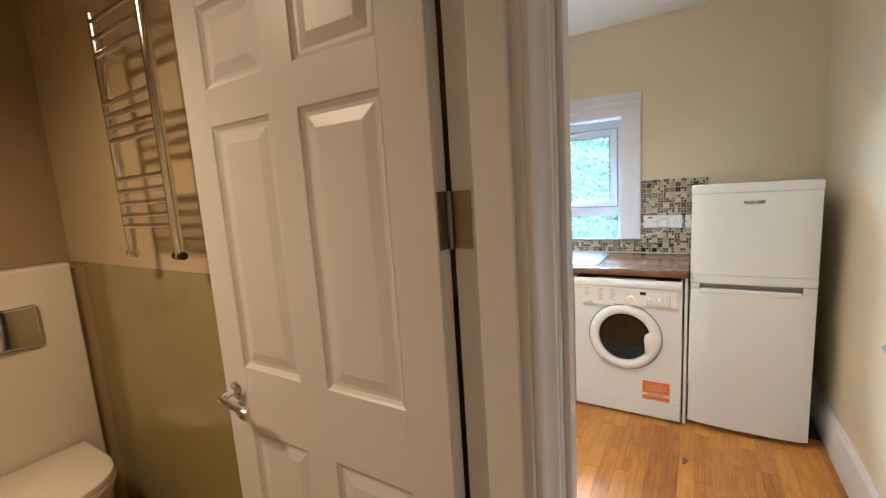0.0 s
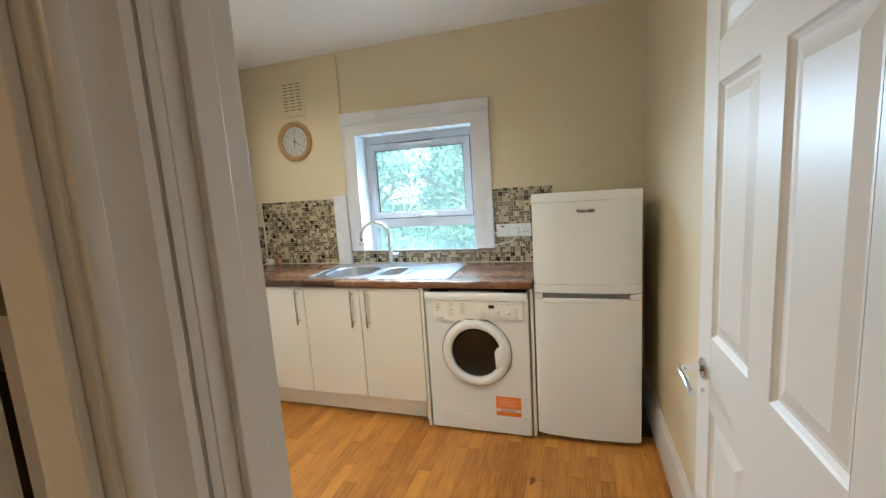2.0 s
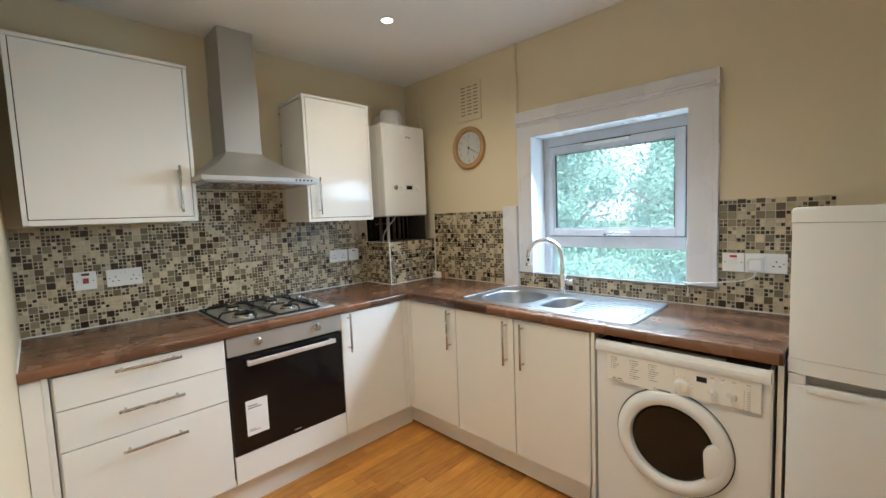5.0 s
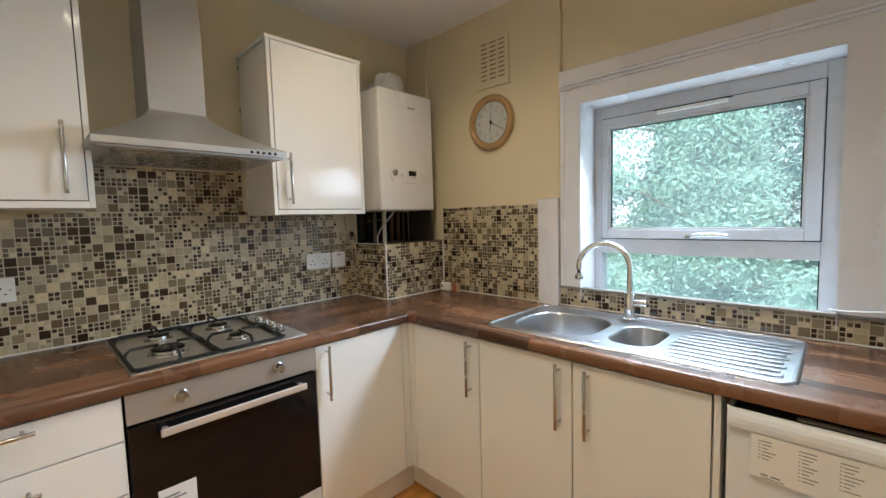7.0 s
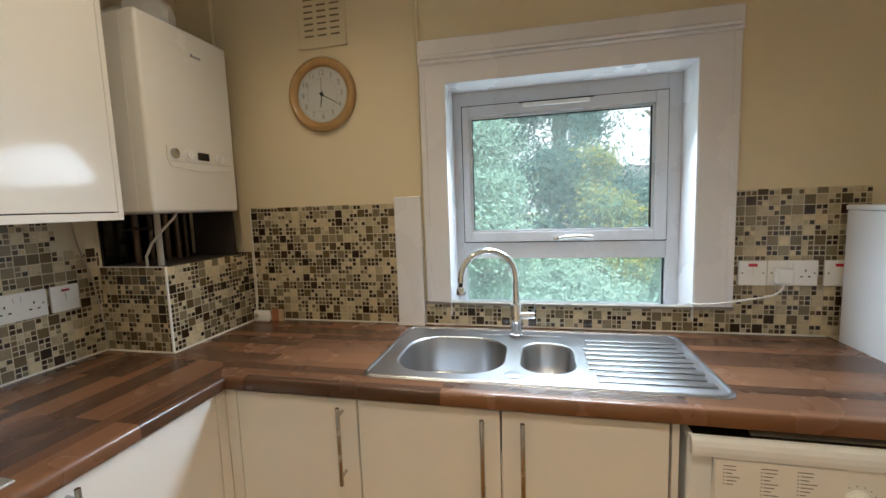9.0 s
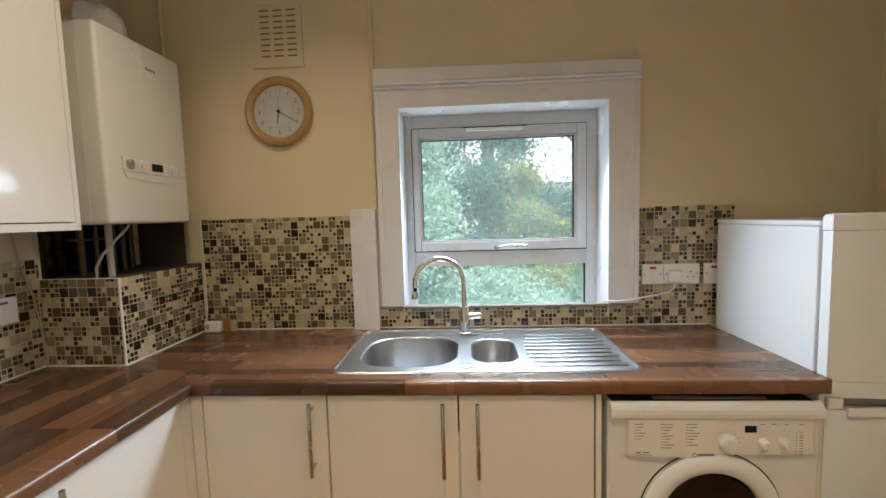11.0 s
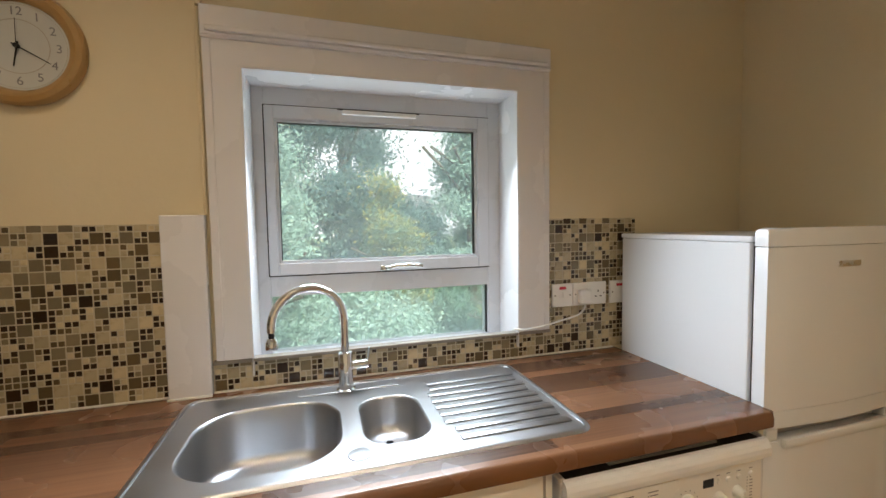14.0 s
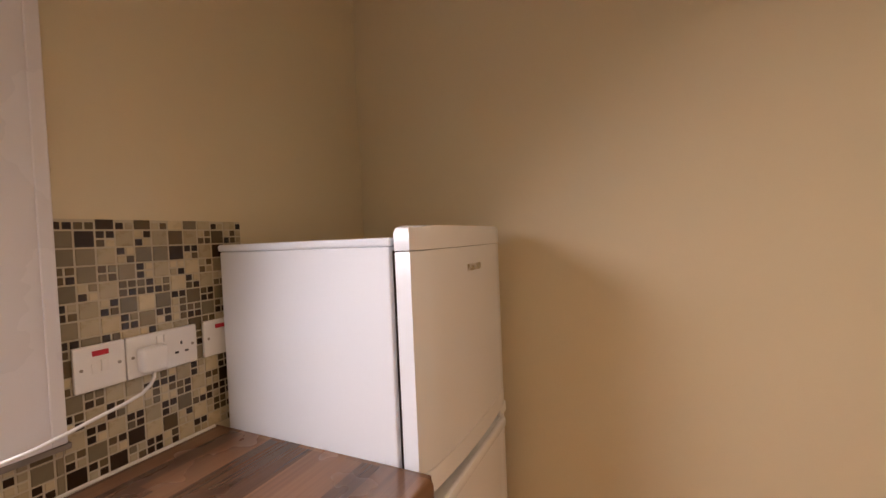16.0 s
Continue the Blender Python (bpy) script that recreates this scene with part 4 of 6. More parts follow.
def hob():
    t = thing("gas_hob", (-2.26, 1.70, WT_TOP), "stainless steel four-burner gas hob with black pan supports", "gas hob")
    zb = WT_TOP
    part("hob_plate", box(-2.520, -2.000, 1.428, 1.988, zb, zb + 0.006, 0.0025), HOB_STEEL, t)
    for y in (1.935,):
        for k, x in enumerate((-2.335, -2.265, -2.195, -2.128)):
            kn = part("knob", cyl((x, y, zb + 0.006), (x, y, zb + 0.030), 0.0165, 0.0145, n=28, b=0.002), BRUSHED, t, "brushed metal control knob", smooth=True)
            part("knob_skirt", cyl((x, y, zb + 0.006), (x, y, zb + 0.009), 0.020, n=28), BLACKMAT, kn)
            part("grip", box(x - 0.003, x + 0.003, y - 0.013, y + 0.013, zb + 0.0298, zb + 0.033, 0.001), BRUSHED, kn)
    burners = ((-2.170, 1.560, 0.050), (-2.395, 1.575, 0.036), (-2.160, 1.785, 0.029), (-2.385, 1.785, 0.036))
    for x, y, r in burners:
        b = part("burner", lathe([(0, 0.0061), (r + 0.012, 0.0061), (r + 0.010, 0.010), (r, 0.012), (r - 0.002, 0.020), (0, 0.020)], (x, y, zb), n=32), BRUSHED, t, "round gas burner", smooth=True)
        part("burner_cap", lathe([(0, 0.0202), (r + 0.001, 0.0202), (r + 0.001, 0.0235), (r - 0.004, 0.027), (0, 0.0275)], (x, y, zb), n=32), BLACK, b, "black enamel burner cap", smooth=True)
        part("igniter", cyl((x + r + 0.008, y + 0.006, zb + 0.008), (x + r + 0.008, y + 0.006, zb + 0.021), 0.002, n=8), PLASTIC, b)
    for y0, y1, pair in ((1.438, 1.672, burners[:2]), (1.680, 1.905, burners[2:])):
        bm = bmesh.new()
        h, r = zb + 0.012, 0.0055
        tube([(-2.505, y0, h), (-2.025, y0, h), (-2.015, y0 + 0.01, h), (-2.015, y1 - 0.01, h), (-2.025, y1, h), (-2.505, y1, h), (-2.512, y1 - 0.01, h), (-2.512, y0 + 0.01, h), (-2.505, y0, h)], r, 8, bm=bm)
        top = zb + 0.040
        for x, y, br in pair:
            for dx, dy in ((1, 0), (-1, 0), (0, 1), (0, -1)):
                ex = x + dx * 0.105
                ey = (y1 if dy > 0 else y0) if dy else y
                if dx:
                    if (dx > 0) != (x > -2.27):
                        continue
                    ex = -2.015 if dx > 0 else -2.512
                    tube([(ex, y, h), (ex - dx * 0.003, y, top - 0.010), (ex - dx * 0.016, y, top), (x + dx * br * 0.55, y, top)], r * 0.9, 8, bm=bm)
                else:
                    tube([(x, ey, h), (x, ey - dy * 0.004, top - 0.012), (x, ey - dy * 0.018, top), (x, y + dy * br * 0.55, top)], r * 0.9, 8, bm=bm)
        g = part("pan_support", bm, BLACKMAT, t, "black enamelled pan support", smooth=True)
        for x in (-2.49, -2.04):
            for y in (y0 + 0.004, y1 - 0.004):
                part("rubber_foot", cyl((x, y, zb + 0.0055), (x, y, h), 0.005, n=10), BLACKMAT, g)


def text_bars(parent, rows, place, mat, th=0.0004, name="print"):
    """Rows of (u, v, width, height) as thin printed bars, joined into one mesh."""
    bm = bmesh.new()
    for u, v, w, h in rows:
        lo, hi = Vector(place(u, v, 0)), Vector(place(u + w, v + h, th))
        box(min(lo.x, hi.x), max(lo.x, hi.x), min(lo.y, hi.y), max(lo.y, hi.y), min(lo.z, hi.z), max(lo.z, hi.z), bm=bm)
    return tagged(part(name, bm, mat, parent), kind="stuff")


def written(name, body, size, m, mat, parent, align="CENTER"):
    cu = bpy.data.curves.new(name, "FONT")
    cu.body, cu.size, cu.extrude, cu.align_x, cu.align_y = body, size, 0.0003, align, "CENTER"
    tmp = bpy.data.objects.new("tmp", cu)
    me = bpy.data.meshes.new_from_object(tmp)
    bpy.data.objects.remove(tmp)
    bm = bmesh.new()
    bm.from_mesh(me)
    bpy.data.meshes.remove(me)
    bmesh.ops.transform(bm, matrix=m, verts=bm.verts)
    me = bpy.data.meshes.new(name)
    o = ORIGIN[parent]
    bmesh.ops.translate(bm, verts=bm.verts, vec=-o)
    bm.to_mesh(me)
    bm.free()
    me.materials.append(mat)
    ob = new(name, me)
    ob.parent = parent
    ORIGIN[ob] = o
    return ob


SOUTH = Matrix.Rotation(radians(90), 4, "X")                                      # letters that face south
EAST = Matrix.Rotation(radians(90), 4, "Z") @ Matrix.Rotation(radians(90), 4, "X")  # letters that face east


def oven():
    t = thing("built_in_oven", (-2.3, 1.70, 0.15), "built-in single oven with steel fascia and black glass door", "oven")
    y0, y1, X = 1.4065, 2.0035, CARC_W
    part("oven_body", box(WX + 0.05, X - 0.001, y0 + 0.01, y1 - 0.01, 0.15, 0.8685), DARK, t)
    fa = part("fascia", box(X, X + 0.020, y0, y1, 0.775, 0.866, 0.0015), STEEL, t, "brushed steel control fascia")
    for y in (1.547, 1.856):
        k = part("knob", lathe([(0, 0), (0.020, 0), (0.020, 0.004), (0.0165, 0.006), (0.0155, 0.026), (0.014, 0.028), (0, 0.028)], (X + 0.020, y, 0.824), (1, 0, 0)), BRUSHED, t, "brushed metal oven knob", smooth=True)
        part("pointer", box(X + 0.0475, X + 0.0485, y - 0.001, y + 0.001, 0.826, 0.838), INK, k)
        rows = [(y - 0.001 + 0.030 * math.cos(radians(a)), 0.824 + 0.028 * math.sin(radians(a)), 0.003, 0.0015) for a in (20, 90, 160, 220, 320)]
        text_bars(fa, rows, lambda u, v, d: (X + 0.0200 + d, u, v), INK)
    part("oven_vent", box(X - 0.002, X + 0.004, y0 + 0.004, y1 - 0.004, 0.7665, 0.7745), DARK, t, "dark vent gap over the door")
    d = part("oven_door", box(X, X + 0.021, y0, y1, 0.292, 0.766, 0.002), BLACK, t, "black glass oven door")
    part("door_window", box(X + 0.0212, X + 0.0217, y0 + 0.075, y1 - 0.07, 0.335, 0.690), BLACK, d)
    bm = box(X + 0.046, X + 0.056, y0 + 0.075, y1 - 0.055, 0.722, 0.746, 0.003)
    for y in (y0 + 0.09, y1 - 0.07):
        box(X + 0.020, X + 0.047, y - 0.008, y + 0.008, 0.726, 0.742, 0.002, bm=bm)
    part("oven_handle", bm, ALUMINIUM, d, "flat satin aluminium handle bar")
    text_bars(d, [(1.70, 0.309, 0.035, 0.005)], lambda u, v, dd: (X + 0.0211 + dd, u, v), GREY_PIPE)
    part("under_panel", box(X, X + 0.018, y0, y1, 0.152, 0.2885, 0.0015), LAMINATE, t, "white gloss panel below the oven")
    c = thing("oven_leaflet", (X + 0.022, 1.515, 0.372), "white printed card hung on the oven door", "leaflet")
    part("card", box(X + 0.0225, X + 0.0235, 1.467, 1.570, 0.372, 0.545), LEAFLET, c)
    rows = [(1.478, 0.515, 0.045, 0.006), (1.478, 0.504, 0.062, 0.006), (1.478, 0.40, 0.03, 0.003), (1.478, 0.392, 0.05, 0.003)]
    text_bars(c, rows, lambda u, v, dd: (X + 0.0236 + dd, u, v), INK)


def sink():
    t = thing("sink", (-1.06, 2.78, 0.75), "stainless steel one and a half bowl sink with drainer", "kitchen sink")
    z = WT_TOP + 0.004
    cx, cy, w, h = -1.065, 2.780, 0.985, 0.490
    bowls = [(-1.320, 2.755, 0.345, 0.330, 0.115, 0.150), (-1.020, 2.755, 0.165, 0.265, 0.070, 0.105)]
    bm = bmesh.new()

    def loop(pts, zz):
        vs = [bm.verts.new((a, b, zz)) for a, b in pts]
        return vs, [bm.edges.new((vs[k], vs[(k + 1) % len(vs)])) for k in range(len(vs))]

    edges = []
    outer = [(cx + a, cy + b) for a, b in rounded(w - 0.030, h - 0.030, 0.030)]
    vo, eo = loop(outer, z - 0.001)
    edges += eo
    rims = []
    for bx, by, bw, bh, r, depth in bowls:
        vi, ei = loop([(bx + a, by + b) for a, b in rounded(bw, bh, r, 8)], z - 0.001)
        edges += ei
        rims.append((vi, bx, by, bw, bh, r, depth))
    bmesh.ops.triangle_fill(bm, use_beauty=True, edges=edges)
    prev = vo
    for grow, zz in ((0.004, z + 0.003), (0.012, z + 0.0035), (0.022, z + 0.001), (0.030, WT_TOP + 0.0003)):
        ring = [bm.verts.new((cx + a, cy + b, zz)) for a, b in rounded(w - 0.030 + grow, h - 0.030 + grow, 0.030 + grow / 2)]
        for k in range(len(ring)):
            q = (k + 1) % len(ring)
            bm.faces.new((prev[k], prev[q], ring[q], ring[k]))
        prev = ring
    part("sink_top", bm, SINK_STEEL, t, smooth=True)
    for k, (vi, bx, by, bw, bh, r, depth) in enumerate(rims):
        bb = bmesh.new()
        prev = None
        for s, dz in ((0, -0.001), (0.003, -0.003), (0.006, -0.010), (0.012, -depth + 0.03), (0.020, -depth + 0.012), (0.034, -depth + 0.003), (0.055, -depth)):
            ring = [bb.verts.new((bx + a, by + b, z + dz)) for a, b in rounded(bw - 2 * s, bh - 2 * s, max(r - s * 0.6, 0.02), 8)]
            if prev:
                for i in range(len(ring)):
                    q = (i + 1) % len(ring)
                    bb.faces.new((prev[i], prev[q], ring[q], ring[i]))
            prev = ring
        bb.faces.new(prev)
        bowl = part("bowl", bb, SINK_STEEL, t, "large sink bowl" if k == 0 else "small half bowl", smooth=True)
        dr = part("drain", lathe([(0.040, 0.0004), (0.040, 0.003), (0.034, 0.002), (0.030, -0.001), (0, -0.001)], (bx, by, z - depth)), CHROME, bowl, smooth=True)
        hb = bmesh.new()
        for i in range(10):
            a = radians(36 * i)
            cyl((bx + 0.018 * math.cos(a), by + 0.018 * math.sin(a), z - depth - 0.0008), (bx + 0.018 * math.cos(a), by + 0.018 * math.sin(a), z - depth + 0.0006), 0.003, n=8, bm=hb)
        part("drain_holes", hb, DARK, bowl)
    for k in range(9):
        y = 2.600 + 0.041 * k
        x0 = -0.905 if 1 < k < 7 else -0.890
        part("drainer_ridge", box(x0, -0.605 - 0.010 * (k % 2), y - 0.012, y + 0.012, z - 0.0012, z + 0.0030, 0.0034), SINK_STEEL, t, smooth=True)
    part("tap_ledge", box(-1.26, -0.97, 2.952, 2.992, z - 0.0012, z + 0.0018, 0.001), SINK_STEEL, t)
    part("overflow_cover", cyl((-1.118, 2.600, z - 0.001), (-1.118, 2.600, z + 0.0018), 0.024, n=32, b=0.001), SINK_STEEL, t, "round steel tap hole cover", smooth=True)
    part("bowl_overflow", box(-1.150, -1.1465, 2.74, 2.775, z - 0.045, z - 0.020, 0.001), BRUSHED, t)
    # mixer tap
    t = thing("mixer_tap", (-1.125, 2.955, z), "chrome swan-neck mixer tap behind the sink", "tap")
    x, y = -1.125, 2.955
    part("tap_body", lathe([(0, 0), (0.027, 0), (0.027, 0.006), (0.021, 0.010), (0.021, 0.110), (0.019, 0.115), (0.0115, 0.118), (0, 0.118)], (x, y, z + 0.0015)), CHROME, t, smooth=True)
    pts = [(x, y, z + 0.11), (x, y, z + 0.20)]
    R = 0.100
    dirx, diry = -0.96, -0.28
    for k in range(0, 17):
        a = radians(180 - 11.6 * k)
        d = R + R * math.cos(a)
        pts.append((x + dirx * d, y + diry * d, z + 0.215 + R * math.sin(a)))
    part("spout", tube(pts, 0.0115, 18), CHROME, t, smooth=True)
    ex, ey, ez = pts[-1]
    n = part("nozzle", lathe([(0, 0.002), (0.007, 0.002), (0.008, -0.012), (0.006, -0.016), (0, -0.016)], (ex, ey, ez), n=20), BLACKMAT, t, "black swivel joint", smooth=True)
    part("spray_head", lathe([(0, -0.015), (0.010, -0.015), (0.016, -0.026), (0.0175, -0.040), (0.016, -0.044), (0, -0.044)], (ex, ey, ez), n=24), CHROME, n, smooth=True)
    lv = part("tap_lever", cyl((x + 0.018, y, z + 0.075), (x + 0.066, y, z + 0.077), 0.0125, n=22, b=0.002), CHROME, t, smooth=True)
    part("lever_pin", tube([(x + 0.062, y, z + 0.080), (x + 0.066, y - 0.002, z + 0.10), (x + 0.069, y - 0.004, z + 0.125)], 0.0035), CHROME, lv, smooth=True)


def fridge():
    t = thing("fridge_freezer", (0.19, 2.8, 0), "white fridge freezer with a rounded door top beside the worktop", "fridge freezer")
    x0, x1, yb = -0.081, 0.452, 2.556
    part("cabinet_body", box(x0, x1, yb, 3.045, 0.025, 1.338, 0.004), APPLIANCE, t)
    part("top_cover", box(x0 - 0.002, x1 + 0.002, yb - 0.004, 3.050, 1.3385, 1.356, 0.005), APPLIANCE, t)
    part("door_seal", box(x0 + 0.012, x1 - 0.012, yb - 0.012, yb - 0.0005, 0.035, 1.33), DARK, t)

    def bowed(z0, z1, bow, grow=0.0, b=0.004):
        n = 14
        pts = [(x1 + grow, yb - 0.013), (x0 - grow, yb - 0.013)]
        for k in range(n + 1):
            s = k / n
            e = min(s, 1 - s) * 2
            pts.append((x0 - grow + s * (x1 - x0 + 2 * grow), 2.510 - grow * 0.5 - bow * math.sin(math.pi * s) - 0.010 * min(1, e * 8) ** 0.5))
        return extrude(pts, lambda u, v, d: (u, v, z0 + d), z1 - z0, b=b)

    d = part("freezer_door", bowed(0.897, 1.328, 0.014), APPLIANCE, t, "white upper door", smooth=True)
    part("door_cap", bowed(1.3295, 1.377, 0.014, 0.002, 0.012), APPLIANCE, d, "rounded white door cap", smooth=True)
    part("door_foot_trim", bowed(0.850, 0.8955, 0.014, 0.001), APPLIANCE, d, smooth=True)
    part("badge", box(0.145, 0.231, 2.4845, 2.4865, 1.270, 1.286, 0.0005), BRUSHED, d, "small grey maker's badge")
    d = part("fridge_door", bowed(0.030, 0.812, 0.014), APPLIANCE, t, "white lower door", smooth=True)
    for a, b in ((x0, -0.036), (0.394, x1)):
        part("door_shoulder", box(a + 0.001, b, 2.502, yb - 0.013, 0.8125, 0.846, 0.004), APPLIANCE, d)
    part("handle_recess", box(-0.036, 0.394, 2.530, yb - 0.013, 0.8125, 0.849), material("recess_grey", (0.40, 0.38, 0.36), 0.5), d, "shaded hand recess")
    hb = box(-0.034, 0.392, 2.484, 2.500, 0.795, 0.822, 0.006)
    part("door_handle", hb, APPLIANCE, d, "white moulded grip", smooth=True)
    for x in (-0.04, 0.42):
        part("foot", cyl((x, 2.60, 0), (x, 2.60, 0.026), 0.016, n=16), BLACKMAT, t)
        part("foot", cyl((x, 3.00, 0), (x, 3.00, 0.026), 0.016, n=16), BLACKMAT, t)


def washing_machine():
    t = thing("washing_machine", (-0.411, 2.78, 0), "white front-loading washing machine under the worktop", "washing machine")
    x0, x1, Y = -0.708, -0.114, 2.480
    part("cabinet_body", box(x0, x1, Y, 3.02, 0.012, 0.842, 0.008, 3), APPLIANCE, t)
    # dark sheet on the closed top, for the unlit gap below the worktop
    part("open_top", box(x0 + 0.012, x1 - 0.012, Y + 0.006, 3.00, 0.8422, 0.8445), DARK, t, "dark sheet on top, standing for the shade under the worktop")
    for x in (x0, x1 - 0.011):
        part("top_rim", box(x, x + 0.011, Y + 0.002, 3.01, 0.8422, 0.850, 0.001), CARCASS, t)
    tr = extrude([(0, 0), (0.018, 0), (0.0195, 0.012), (0.0185, 0.024), (0.014, 0.035), (0.007, 0.042), (0, 0.044)], lambda u, v, d: (x0 + 0.004 + d, Y - u, 0.806 + v), x1 - x0 - 0.008, b=0.001)
    part("top_band", tr, APPLIANCE, t, "sloping white band above the controls")
    p = part("control_panel", extrude([(x0 + 0.052, 0.690), (x0 + 0.30, 0.682), (x0 + 0.315, 0.697), (x1 - 0.028, 0.697), (x1 - 0.028, 0.803), (x0 + 0.052, 0.803)], lambda u, v, d: (u, Y - d, v), 0.012, b=0.002), PLASTIC, t, "white plastic control panel")
    YP = Y - 0.012
    dr = part("detergent_drawer", extrude([(x0 + 0.054, 0.692), (x0 + 0.298, 0.684), (x0 + 0.305, 0.690), (x0 + 0.305, 0.801), (x0 + 0.054, 0.801)], lambda u, v, d: (u, YP - d, v), 0.003, b=0.001), PLASTIC, p)
    rows = []
    for cx, ncol in ((x0 + 0.07, 6), (x0 + 0.145, 9), (x0 + 0.215, 8)):
        for k in range(ncol):
            wd = 0.012 + 0.022 * ((k * 37 + ncol * 11) % 10) / 10
            rows.append((cx + (0.0 if k == 0 else 0.006), 0.786 - 0.0088 * k, wd, 0.0022))
            if k:
                rows.append((cx, 0.786 - 0.0088 * k, 0.003, 0.0025))
    rows += [(x0 + 0.075, 0.700, 0.014, 0.004), (x0 + 0.095, 0.700, 0.018, 0.004), (x0 + 0.075, 0.694, 0.045, 0.002)]
    rows += [(x0 + 0.249, 0.6925, 0.045, 0.007)]
    text_bars(dr, rows, lambda u, v, d: (u, YP - 0.003 - d, v), INK)
    part("badge_ring", lathe([(0.0045, 0), (0.0045, 0.0006), (0.0062, 0.0006), (0.0062, 0)], (x0 + 0.240, YP - 0.003, 0.696), (0, -1, 0), 20), INK, dr)

    def knob(x, z, r, name="knob", lab=""):
        k = part(name, lathe([(0, 0), (r * 1.12, 0), (r * 1.1, 0.003), (r, 0.005), (r * 0.92, 0.018), (r * 0.8, 0.020), (0, 0.020)], (x, YP, z), (0, -1, 0), 28), PLASTIC, p, lab, smooth=True)
        part("grip", box(x - r * 0.16, x + r * 0.16, YP - 0.0235, YP - 0.0195, z - r * 0.85, z + r * 0.85, 0.0012), PLASTIC, k)

    knob(-0.378, 0.731, 0.024, "programme_dial", "large white programme dial")
    knob(-0.281, 0.731, 0.0135)
    knob(-0.223, 0.735, 0.0135)
    rows = [(-0.378 + 0.034 * math.cos(radians(a)) - 0.001, 0.731 + 0.034 * math.sin(radians(a)), 0.002, 0.0026) for a in range(0, 360, 24)]
    rows += [(-0.190 - 0.0, 0.762 - 0.008 * k, 0.002, 0.003) for k in range(9)] + [(-0.181, 0.762 - 0.008 * k, 0.010, 0.002) for k in range(9)]
    rows += [(x - 0.006, 0.785, 0.012, 0.002) for x in (-0.41, -0.283, -0.251, -0.218, -0.178)]
    text_bars(p, rows, lambda u, v, d: (u, YP - d, v), INK)
    for x in (-0.408, -0.283, -0.251, -0.218, -0.178):
        part("button", lathe([(0, 0), (0.0075, 0), (0.0065, 0.004), (0, 0.0045)], (x, YP, 0.771), (0, -1, 0), 18), PLASTIC, p, smooth=True)
    part("display", box(-0.330, -0.298, YP - 0.0012, YP - 0.0001, 0.762, 0.782), BLACK, p, "small black display")
    # porthole door
    cx, cz = -0.415, 0.497
    ring = part("porthole_door", lathe([(0.197, 0.0), (0.199, 0.010), (0.193, 0.020), (0.176, 0.028), (0.160, 0.028), (0.147, 0.020), (0.142, 0.006), (0.142, 0.0)], (cx, Y, cz), (0, -1, 0), 64), APPLIANCE, t, "round white porthole door", smooth=True)
    part("door_groove", lathe([(0.2005, 0.0002), (0.2005, 0.0012), (0.2045, 0.0012), (0.2045, 0.0002)], (cx, Y, cz), (0, -1, 0), 64), DARK, ring)
    part("porthole_glass", lathe([(0.1425, 0.004), (0.135, 0.010), (0.09, 0.004), (0.04, -0.0), (0, 0.0)], (cx, Y - 0.002, cz), (0, -1, 0), 56), BLACK, ring, "dark bowl glass", smooth=True)
    g = [(0.148, 0.052), (0.122, 0.036), (0.112, 0.020), (0.110, 0.000), (0.114, -0.030), (0.121, -0.062), (0.118, -0.082), (0.122, -0.090), (0.160, -0.058), (0.172, -0.02), (0.170, 0.02), (0.162, 0.045)]
    part("door_grip", extrude([(cx + a, cz + b) for a, b in g], lambda u, v, d: (u, Y - 0.004 - d, v), 0.027, b=0.006), APPLIANCE, ring, "white pull grip of the door", smooth=True)
    part("kick_panel", box(x0 + 0.003, x1 - 0.003, Y - 0.006, Y - 0.0002, 0.016, 0.118, 0.003), APPLIANCE, t)
    # rating sticker
    st = thing("warning_sticker", (-0.243, Y, 0.19), "orange and white printed warning sticker on the washing machine", "sticker")
    part("sticker", box(-0.315, -0.171, Y - 0.0012, Y - 0.0002, 0.1225, 0.238), ORANGE, st)
    part("white_band", box(-0.314, -0.172, Y - 0.0018, Y - 0.0013, 0.148, 0.164), LEAFLET, st)
    light = material("pale_print", (0.85, 0.55, 0.35), 0.5)
    text_bars(st, [(-0.300 + 0.006 * (k % 2), 0.222 - 0.010 * k, 0.09 + 0.018 * ((k * 3) % 2), 0.003) for k in range(5)], lambda u, v, d: (u, Y - 0.0013 - d, v), light)
    text_bars(st, [(-0.285 + 0.0125 * k, 0.152, 0.009, 0.008) for k in range(7)], lambda u, v, d: (u, Y - 0.0019 - d, v), INK)
    s = thing("packing_strip", (-0.40, 2.52, 0.845), "thin grey strip lying on the washing machine", "strip")
    part("strip", box(-0.57, -0.25, 2.50, 2.515, 0.8447, 0.850, 0.001), GREY_PIPE, s)


